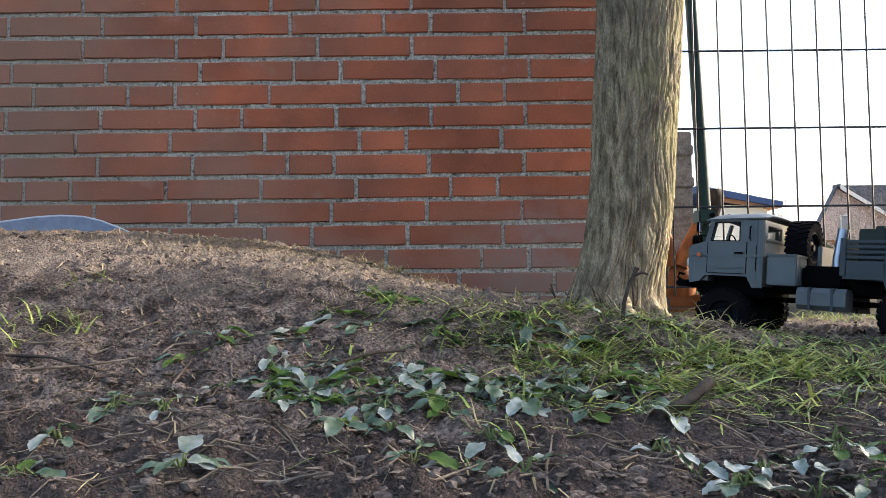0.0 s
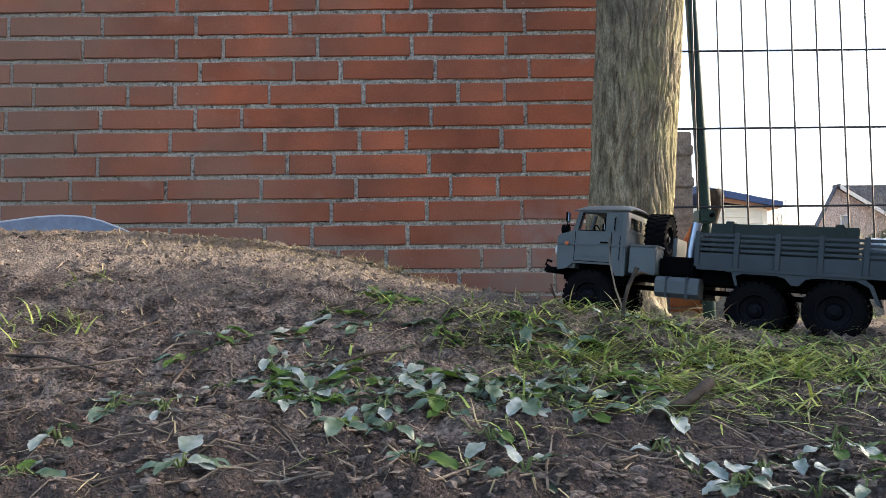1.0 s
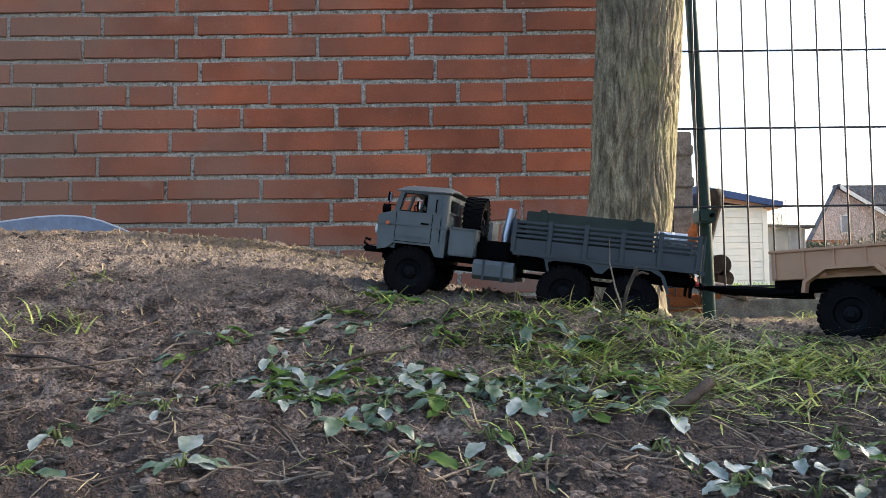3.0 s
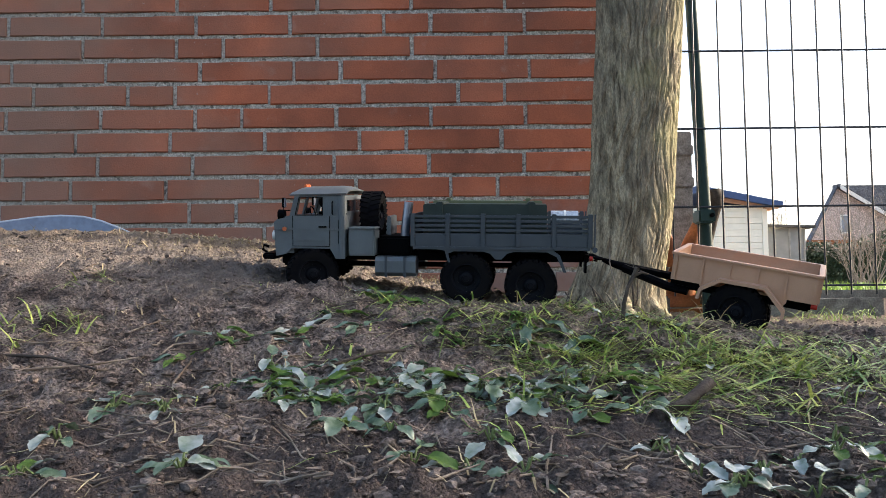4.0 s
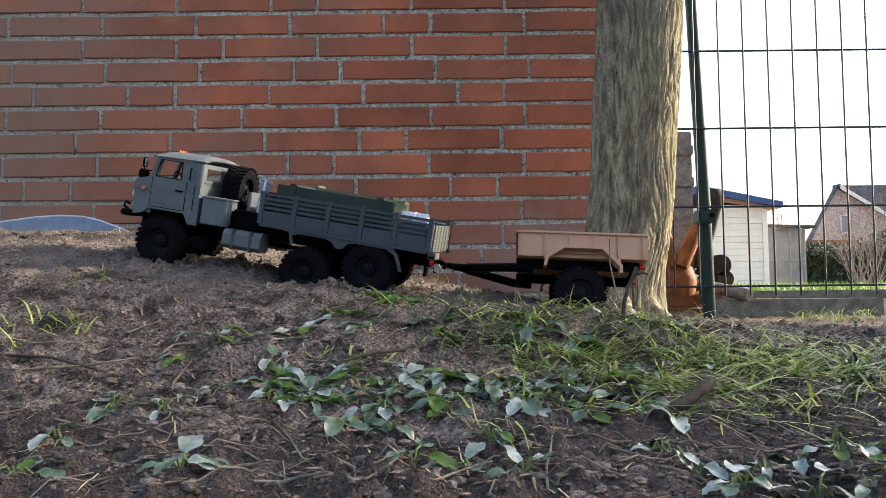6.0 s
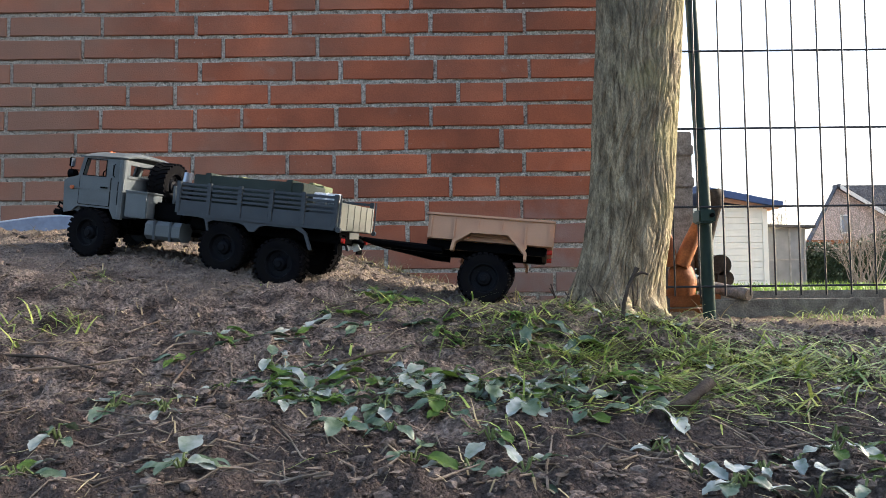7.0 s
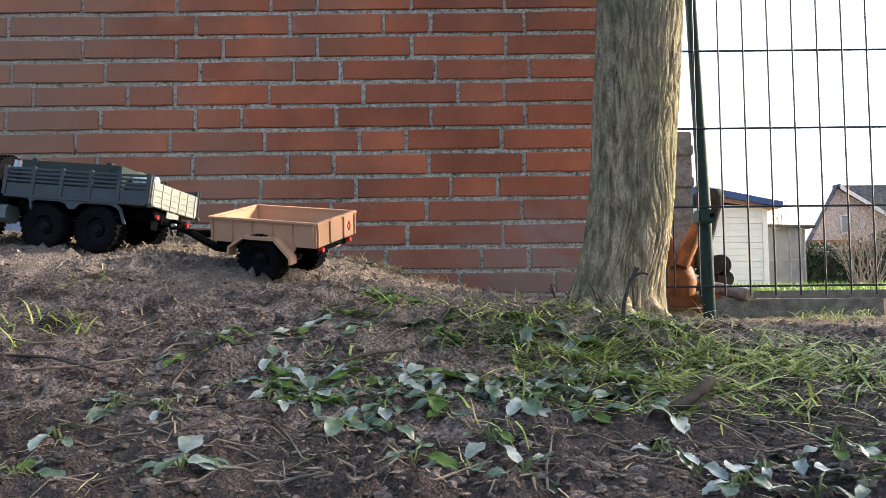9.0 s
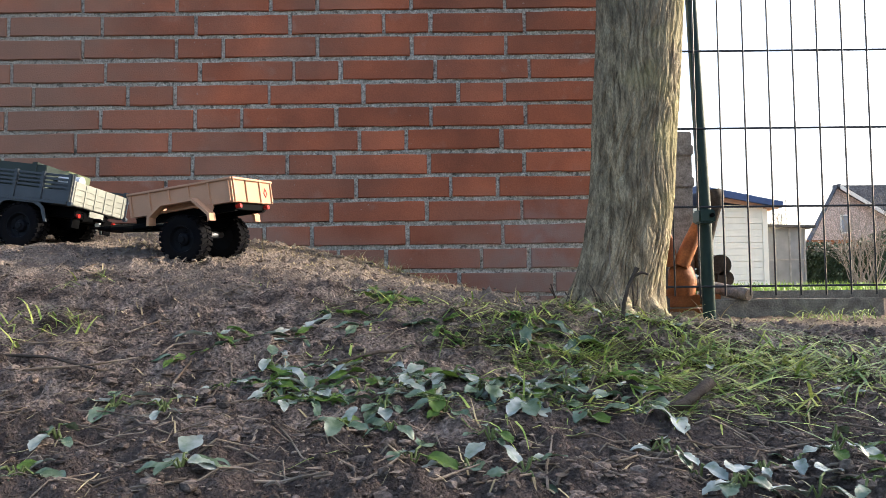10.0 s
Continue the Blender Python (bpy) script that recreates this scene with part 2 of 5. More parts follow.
# ---- mesh helpers ----
def obj(name, bm, material, parent=None, label="", smooth=None, m=None):
    me = bpy.data.meshes.new(name)
    bm.normal_update()
    if smooth is not None:
        for f in bm.faces:
            f.smooth = True
        for e in bm.edges:
            if len(e.link_faces) == 2 and e.calc_face_angle(0) > radians(smooth):
                e.smooth = False
    bm.to_mesh(me)
    bm.free()
    me.materials.append(material)
    ob = new(name, me)
    if parent is not None:
        ob.parent = parent
    if m is not None:
        ob.matrix_basis = m
    if label:
        tagged(ob, label)
    return ob


def part(name, bm, material, parent, label="", smooth=None, m=None):
    return obj(name, bm, material, parent, label, smooth, m)


def add_box(bm, x0, x1, y0, y1, z0, z1, bevel=0.0, m=None):
    r = bmesh.ops.create_cube(bm, size=1.0)
    vs = r["verts"]
    t = Matrix.Translation(((x0 + x1) / 2, (y0 + y1) / 2, (z0 + z1) / 2)) @ Matrix.Diagonal((abs(x1 - x0), abs(y1 - y0), abs(z1 - z0), 1))
    bmesh.ops.transform(bm, matrix=t, verts=vs)
    if bevel:
        es = list({e for v in vs for e in v.link_edges})
        q = bmesh.ops.bevel(bm, geom=es, offset=bevel, segments=2, affect="EDGES")
        vs = q["verts"]
        vs = list({v for f in q["faces"] for v in f.verts} | set(vs))
    if m is not None:
        bmesh.ops.transform(bm, matrix=m, verts=list(set(v for v in vs if v.is_valid)))
    return bm


def box(*a, **k):
    return add_box(bmesh.new(), *a, **k)


def add_cyl(bm, p, q, r, r2=None, seg=16, caps=True):
    p, q = Vector(p), Vector(q)
    d = q - p
    mm = Matrix.Translation((p + q) / 2) @ d.to_track_quat("Z", "Y").to_matrix().to_4x4()
    bmesh.ops.create_cone(bm, cap_ends=caps, segments=seg, radius1=r, radius2=r if r2 is None else r2, depth=d.length, matrix=mm)
    return bm


def cyl(*a, **k):
    return add_cyl(bmesh.new(), *a, **k)


def add_prism(bm, pts, axis, a, b):
    """A closed outline in the plane across axis (0 x, 1 y, 2 z), pushed from a to b."""
    def at(p, h):
        c = list(p)
        c.insert(axis, h)
        return bm.verts.new(c)
    lo, hi = [at(p, a) for p in pts], [at(p, b) for p in pts]
    n = len(pts)
    fs = [bm.faces.new(lo), bm.faces.new(hi[::-1])]
    for i in range(n):
        fs.append(bm.faces.new((lo[i], hi[i], hi[(i + 1) % n], lo[(i + 1) % n])))
    bmesh.ops.recalc_face_normals(bm, faces=fs)
    return bm


def prism(*a):
    return add_prism(bmesh.new(), *a)


def lathe(profile, seg=32, caps=True):
    """Profile of (radius, height) round the y axis, closed by caps or into a ring."""
    bm = bmesh.new()
    rings = []
    for r, h in profile:
        rings.append([bm.verts.new((r * math.cos(2 * math.pi * i / seg), h, r * math.sin(2 * math.pi * i / seg))) for i in range(seg)])
    for a, b in zip(rings, rings[1:]):
        for i in range(seg):
            bm.faces.new((a[i], a[(i + 1) % seg], b[(i + 1) % seg], b[i]))
    if caps:
        bm.faces.new(rings[0]), bm.faces.new(rings[-1][::-1])
    else:
        for i in range(seg):
            bm.faces.new((rings[-1][i], rings[-1][(i + 1) % seg], rings[0][(i + 1) % seg], rings[0][i]))
    bmesh.ops.recalc_face_normals(bm, faces=bm.faces)
    return bm


def tube(points, radius, seg=8, bm=None):
    """A round tube along points; radius may be a list."""
    bm = bm or bmesh.new()
    pts = [Vector(p) for p in points]
    rings = []
    for i, p in enumerate(pts):
        d = (pts[min(i + 1, len(pts) - 1)] - pts[max(i - 1, 0)]).normalized()
        s = d.cross(Vector((0.13, 0.31, 0.94))).normalized()
        u = s.cross(d)
        r = radius[i] if isinstance(radius, (list, tuple)) else radius
        rings.append([bm.verts.new(p + r * (math.cos(2 * math.pi * k / seg) * s + math.sin(2 * math.pi * k / seg) * u)) for k in range(seg)])
    for a, b in zip(rings, rings[1:]):
        for k in range(seg):
            bm.faces.new((a[k], a[(k + 1) % seg], b[(k + 1) % seg], b[k]))
    bm.faces.new(rings[0][::-1]), bm.faces.new(rings[-1])
    return bm


# ---- ground ----
GY = (-3.0, 0.0, 0.40, 0.60, 0.80, 1.05, 1.40, 1.95, 2.12, 2.45, 8.0, 20.0, 60.0)
GB = (-0.04, -0.03, -0.010, 0.016, 0.032, 0.036, 0.028, 0.010, 0.03, 0.085, 0.11, 0.15, 0.30)
HY = (0.0, 0.45, 0.80, 1.00, 1.10, 1.20, 1.35, 1.60, 1.85, 2.05, 6.0)
HH = (-0.01, -0.010, 0.036, 0.126, 0.143, 0.151, 0.182, 0.218, 0.215, 0.205, 0.1)


def smooth_curve(v, xs, ys, w=0.12):
    return sum(np.interp(v + k * w / 3, xs, ys) for k in (-3, -2, -1, 0, 1, 2, 3)) / 7


def ground_z(x, y):
    """The lie of the land, without clods."""
    x, y = np.asarray(x, float), np.asarray(y, float)
    s = 0.5 - 0.5 * np.tanh((x + 0.05) / 0.36)
    z = smooth_curve(y, GY, GB) + s * smooth_curve(y, HY, HH)
    z = z + 0.030 * np.exp(-((x - 0.14) / 0.24) ** 2 - ((y - 0.83) / 0.10) ** 2)
    for bx, by, r, h in ((0.09, 1.07, 0.085, 0.018), (-0.19, 1.03, 0.06, -0.024), (-0.17, 0.94, 0.06, 0.014), (0.33, 0.99, 0.08, -0.014)):
        z = z + h * np.exp(-((x - bx) ** 2 + (y - by) ** 2) / r ** 2)
    return z


def clods(x, y):
    p = Vector((x, y, 0.0))
    a = noise.fractal(p * 9.0, 1.0, 2.1, 3) * 0.007
    b = noise.fractal(p * 45.0 + Vector((3, 1, 7)), 0.7, 2.2, 4) * 0.0072
    c = max(0.0, noise.noise(p * 130.0)) * max(0.0, 0.4 + noise.noise(p * 12.0 + Vector((9, 2, 1)))) * 0.019
    return a + b + c


def land(x, y):
    return float(ground_z(x, y)) + clods(x, y)


def grid_mesh(xs, ys, zf):
    nx, ny = len(xs), len(ys)
    verts = [(x, y, zf(x, y)) for y in ys for x in xs]
    faces = [(j * nx + i, j * nx + i + 1, (j + 1) * nx + i + 1, (j + 1) * nx + i) for j in range(ny - 1) for i in range(nx - 1)]
    me = bpy.data.meshes.new("ground")
    me.from_pydata(verts, [], faces)
    for p in me.polygons:
        p.use_smooth = True
    return me


def spaced(stops):
    out = []
    for a, b, step in stops:
        out += list(np.arange(a, b - step / 2, step))
    return out + [stops[-1][1]]


gx = spaced([(-300, -60, 40), (-60, -8, 4), (-8, -1.6, 0.4), (-1.6, -0.56, 0.009), (-0.56, 0.56, 0.0042), (0.56, 1.8, 0.009), (1.8, 8, 0.4), (8, 60, 4), (60, 300, 40)])
gy = spaced([(-300, -20, 40), (-20, -1, 1.0), (-1, 0.28, 0.06), (0.28, 0.80, 0.0036), (0.80, 1.3, 0.006), (1.3, 2.1, 0.012), (2.1, 4, 0.1), (4, 20, 1.0), (20, 60, 5), (60, 400, 40)])
ground = new("ground", grid_mesh(gx, gy, land))
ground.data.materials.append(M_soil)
tagged(ground, "bare trodden brown soil bank rising along the wall", "ground", kind="structure")


# ---- brick wall ----
WALL_Y, COURSE, BED0 = 1.975, 0.0626, 0.218
PX = 672.0
WALL_END = 0.50
wall = obj("wall_north", box(-2.6, WALL_END - 0.004, WALL_Y + 0.0055, WALL_Y + 0.26, -0.2, 2.6), M_mortar)
tagged(wall, "red brick house wall with rough grey mortar joints", "wall", kind="structure")


def brick_mesh(length, seed):
    """A brick's face with slightly uneven arrises and a worn edge."""
    rng = random.Random(seed)
    bm = bmesh.new()
    h = COURSE - 0.0115
    nx = 7
    xs = [length * i / (nx - 1) - length / 2 for i in range(nx)]
    rows = []
    for depth, inset in ((0.02, 0.0), (0.0022, 0.0), (0.0, 0.0022)):
        ring = []
        for x in xs:
            ring.append((x, h / 2 - inset + rng.uniform(-0.0013, 0.0013), depth))
        for x in reversed(xs):
            ring.append((x, -h / 2 + inset + rng.uniform(-0.0013, 0.0013), depth))
        ring = [(x + (inset if x < 0 else -inset) * (abs(abs(x) - length / 2) < 1e-6) + rng.uniform(-0.0006, 0.0006), z, y) for x, z, y in ring]
        rows.append([bm.verts.new((x, y, z)) for x, z, y in ring])
    n = len(rows[0])
    for a, b in zip(rows, rows[1:]):
        for i in range(n):
            bm.faces.new((a[i], a[(i + 1) % n], b[(i + 1) % n], b[i]))
    f = rows[-1]
    for i in range(nx - 1):
        bm.faces.new((f[i], f[i + 1], f[n - 2 - i], f[n - 1 - i]))
    bmesh.ops.recalc_face_normals(bm, faces=bm.faces)
    me = bpy.data.meshes.new("brick")
    bm.to_mesh(me)
    bm.free()
    me.materials.append(M_brick)
    return me


STRETCHERS = [brick_mesh(0.2385, s) for s in range(9)]
HEADERS = [brick_mesh(0.1130, 20 + s) for s in range(4)]
# course by course, from the top: the first upright joint, then stretchers and headers
BOND = [(147, "SSHSS"), (15, "SSSSHS"), (148, "SHSSS"), (22, "SSSHSS"), (62, "SHSSSH"), (14, "SSHSSS"), (138, "SSSHS"), (10, "SSSHSS"),
        (48, "HSSSSH"), (5, "SSHSSS"), (138, "SSHSS"), (100, "SSSHSH"), (60, "SSHSS"), (30, "SSSHS"), (10, "SSSSS"), (90, "SSHSS")]
TOP_Z = BED0 + 9.5 * COURSE + COURSE / 2


def lay_bricks():
    rng = random.Random(4)
    courses = [(80 + 84 * (k % 2), "SSHSSS") for k in range(3, 0, -1)] + BOND
    for k, (px, bond) in enumerate(courses):
        z = BED0 + (13.5 - k) * COURSE
        x = (px - 784) / PX
        start = x
        cells = []
        while start > -1.75:
            start -= 0.2485
            cells.append((start, "S"))
        for c in bond + "SSSS":
            cells.append((x, c))
            x += 0.2485 if c == "S" else 0.1235
        for a, c in cells:
            ln = 0.2485 if c == "S" else 0.1235
            if a > WALL_END:
                continue
            end = a + ln
            me = rng.choice(STRETCHERS if c == "S" else HEADERS)
            ob = new("brick", me)
            ob.parent = wall
            sx = 1.0
            if end > WALL_END:
                sx = (WALL_END - a) / ln
                end = WALL_END
            ob.matrix_basis = pose((a + end) / 2 + rng.uniform(-0.0012, 0.0012), WALL_Y + rng.uniform(-0.0012, 0.0012), z + rng.uniform(-0.0012, 0.0012),
                                   rng.uniform(-0.5, 0.5), rng.uniform(-0.35, 0.35), rng.uniform(-0.3, 0.3)) @ Matrix.Diagonal((sx, 1, 1, 1))


# ---- tree trunk ----
def build_tree():
    ky = (-0.06, 0.05, 0.10, 0.17, 0.30, 0.48, 0.72, 1.0, 2.4)
    kx = (0.350, 0.358, 0.370, 0.386, 0.404, 0.418, 0.432, 0.44, 0.47)
    kr = (0.122, 0.100, 0.094, 0.0915, 0.0895, 0.0905, 0.0935, 0.093, 0.085)
    seg, zs = 380, spaced([(-0.06, 0.85, 0.0034), (0.85, 2.4, 0.05)])
    verts, faces = [], []
    for z in zs:
        cx, r0 = float(smooth_curve(z, ky, kx, 0.05)), float(smooth_curve(z, ky, kr, 0.05))
        flare = max(0.0, 0.14 - z) / 0.2
        for i in range(seg):
            a = 2 * math.pi * i / seg
            ca, sna = math.cos(a), math.sin(a)
            twist = 0.25 * noise.noise(Vector((ca * 2, sna * 2, z * 7)))
            c2, s2 = math.cos(a + twist), math.sin(a + twist)
            lump = noise.noise(Vector((ca * 1.4, sna * 1.4, z * 5.0))) * 0.0045
            root = flare * 0.030 * (0.5 + 0.5 * math.cos(4 * a + 0.9)) ** 2
            fur = abs(noise.noise(Vector((c2 * 10.0, s2 * 10.0, z * 11.0))))
            hair = abs(noise.noise(Vector((c2 * 23.0 + 7, s2 * 23.0, z * 22.0))))
            ridge = noise.fractal(Vector((c2 * 30.0, s2 * 30.0, z * 30.0)), 0.8, 2.1, 2) * 0.0012
            cut = -max(0.0, 0.20 - fur) * 0.026 - max(0.0, 0.16 - hair) * 0.012
            knot = -0.009 * math.exp(-(((a - 4.30) / 0.07) ** 2 + ((z - 0.64) / 0.030) ** 2)) + 0.004 * math.exp(-(((a - 4.30) / 0.16) ** 2 + ((z - 0.64) / 0.055) ** 2))
            scar = -0.006 * math.exp(-(((a - 5.75) / 0.14) ** 2 + ((z - 0.525) / 0.03) ** 2))
            stub = 0.018 * math.exp(-(((a - 3.75) / 0.16) ** 2 + ((z - 0.93) / 0.07) ** 2))
            r = r0 + lump + root + ridge + cut + knot + scar + stub
            verts.append((cx + r * ca, 1.62 + r * sna, z))
    for j in range(len(zs) - 1):
        for i in range(seg):
            faces.append((j * seg + i, j * seg + (i + 1) % seg, (j + 1) * seg + (i + 1) % seg, (j + 1) * seg + i))
    me = bpy.data.meshes.new("trunk")
    me.from_pydata(verts, [], faces)
    for p in me.polygons:
        p.use_smooth = True
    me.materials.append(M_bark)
    tree = new("tree")
    tagged(tree, "grey-brown furrowed tree trunk standing beside the brick wall", "tree")
    trunk = new("trunk", me)
    trunk.parent = tree
    for k, (a, ln) in enumerate(((3.45, 0.09), (4.05, 0.07), (4.75, 0.08), (5.5, 0.06))):
        d = Vector((math.cos(a), math.sin(a), 0))
        c = Vector((0.356, 1.62, 0))
        pts = []
        for u, h in ((0.080, 0.050), (0.098, 0.022), (0.098 + ln * 0.5, 0.004), (0.098 + ln, -0.012)):
            q = c + d * u
            pts.append((q.x, q.y, float(ground_z(q.x, q.y)) + h))
        part("root", tube(pts, [0.016, 0.017, 0.013, 0.006], 12), M_bark, tree, smooth=60)
    rng = random.Random(77)
    for k in range(16):
        a = rng.uniform(3.3, 4.9)
        d = Vector((math.cos(a), math.sin(a), 0))
        base = Vector((0.356, 1.62, float(ground_z(0.30, 1.55)) - 0.006)) + d * rng.uniform(0.095, 0.125)
        ln = rng.uniform(0.03, 0.085)
        lean = Vector((rng.uniform(-0.6, 0.4), rng.uniform(-0.3, 0.1), 1.0)).normalized()
        pts = [base, base + lean * ln * 0.5 + d * 0.006, base + lean * ln + Vector((rng.uniform(-0.01, 0.01), 0, 0))]
        r = rng.uniform(0.0012, 0.0030)
        part("sucker_shoot", tube(pts, [r, r * 0.8, r * 0.5], 6), M_twig_dark, tree, smooth=60)


# ---- fence ----
def build_fence():
    fence = new("wire_fence")
    tagged(fence, "dark green welded wire mesh fence panel on a steel post", "fence")
    fy = 1.948
    xs = [0.592 + 0.0644 * i for i in range(-1, 13)]
    for x in xs:
        part("wire", tube([(x, fy, 0.083), (x, fy, 1.7)], 0.0024, 6), M_wire, fence, smooth=60)
    for z in (0.107, 0.312, 0.516, 0.720, 0.924, 1.128, 1.332, 1.536):
        part("rod", tube([(0.50, fy + 0.005, z), (1.45, fy + 0.005, z)], 0.0028, 6), M_wire, fence, smooth=60)
    post = part("post", tube([(0.692, 1.985, -0.05), (0.686, 1.985, 0.30), (0.640, 1.985, 1.7)], [0.0165, 0.0165, 0.015], 20), M_green_metal, fence,
                "dark green round steel post", smooth=40)
    part("clamp", box(0.648, 0.690, 1.915, 1.968, 0.268, 0.302, bevel=0.004), M_green_metal, fence, "moulded post clamp")
    part("clamp_bolt", cyl((0.680, 1.909, 0.287), (0.680, 1.930, 0.287), 0.006, seg=6), M_black, fence)


def build_far():
    kerb = new("concrete_kerb")
    tagged(kerb, "weathered grey concrete edging kerb with broken end", "kerb")
    bm = bmesh.new()
    add_box(bm, 0.72, 1.19, 2.06, 2.11, -0.05, 0.072, bevel=0.004)
    part("kerb_stone", bm, M_concrete, kerb)
    tagged(obj("concrete_kerb", box(0.80, 2.4, 2.34, 2.40, -0.05, 0.094, bevel=0.004), M_concrete), "long pale concrete lawn edging behind the fence", "kerb")
    shed = new("garden_shed")
    tagged(shed, "cream clapboard garden shed with dark blue roof edge", "shed")
    D = 18.0
    for i in range(13):
        part("board", box(6.2, 7.58, D, D + 0.05, 0.15 + 0.15 * i, 0.15 + 0.15 * (i + 1) - 0.006, bevel=0.004), M_cream, shed)
    part("corner_post", box(7.58, 7.70, D - 0.02, D + 2.4, 0.1, 2.05), M_cream, shed)
    part("side_wall", box(6.2, 7.6, D + 0.06, D + 2.4, 0.1, 2.1), M_cream, shed)
    part("roof", prism([(6.0, 2.38), (6.0, 2.55), (7.98, 2.14), (7.98, 2.0)], 1, D - 0.25, D + 2.6), M_roof_blue, shed, "dark blue roof edge")
    part("soffit", prism([(7.58, 2.06), (7.60, 2.00), (7.90, 1.98), (7.90, 2.02)], 1, D - 0.2, D + 2.5), M_tan, shed, "orange-brown eave underside")
    part("soffit", prism([(6.3, 2.20), (6.3, 2.36), (7.95, 2.03), (7.58, 2.03)], 1, D - 0.12, D - 0.02), M_tan, shed)


build_tree()
build_fence()
build_far()


# ---- model truck ----
TYRE_R = 0.034


def wheel_parts(parent, side, spare=False):
    """Tyre with lugs and a dished rim round the local y axis; side +1 faces +y."""
    w = 0.0135
    prof = [(0.020, -w * 0.9), (0.027, -w), (0.0312, -w * 0.95), (0.0328, -w * 0.75), (0.0331, 0), (0.0328, w * 0.75), (0.0312, w * 0.95), (0.027, w), (0.020, w * 0.9)]
    bm = lathe(prof, 40, caps=False)
    n = 27
    for i in range(n):
        for s in (-1, 1):
            a = 2 * math.pi * (i + 0.5 * (s > 0)) / n
            lug = pose(0, 0, 0, 0, math.degrees(a), 0) @ pose(TYRE_R - 0.0010, s * 0.0070, 0, 18 * s, 0, 0)
            add_box(bm, -0.0016, 0.0012, -0.0067, 0.0067, -0.0025, 0.0025, m=lug)
    tyre = part("tyre", bm, M_rubber, parent, "black chunky off-road rubber tyre", smooth=35)
    o = side
    prof = [(0.0205, -w * 0.8), (0.0205, o * 0 + w * 0.86), (0.0185, w * 0.86), (0.0165, w * 0.45), (0.010, w * 0.35), (0.008, w * 0.62), (0.0045, w * 0.70), (0.004, w * 0.86)]
    bm = lathe([(r, h * o) for r, h in prof], 28)
    for i in range(6):
        a = 2 * math.pi * i / 6
        add_cyl(bm, (0.0125 * math.cos(a), o * w * 0.36, 0.0125 * math.sin(a)), (0.0125 * math.cos(a), o * w * 0.52, 0.0125 * math.sin(a)), 0.0012, seg=6)
    part("rim", bm, M_rim, parent, "dark wheel rim with hub nuts", smooth=35)


def window_frame(outer, inner, axis, a, b):
    """A flat ring between two outlines with the same number of corners."""
    bm = bmesh.new()

    def at(p, h):
        c = list(p)
        c.insert(axis, h)
        return bm.verts.new(c)
    v = [[at(p, h) for p in ring] for ring in (outer, inner) for h in (a, b)]
    oa, ob_, ia, ib = v
    n = len(outer)
    for i in range(n):
        j = (i + 1) % n
        bm.faces.new((oa[i], oa[j], ia[j], ia[i])), bm.faces.new((ob_[i], ob_[j], ib[j], ib[i]))
        bm.faces.new((oa[i], oa[j], ob_[j], ob_[i])), bm.faces.new((ia[i], ia[j], ib[j], ib[i]))
    bmesh.ops.recalc_face_normals(bm, faces=bm.faces)
    return bm


WHEELS = [("front", 0.250), ("middle", 0.042), ("rear", -0.042)]
truck_wheels = []


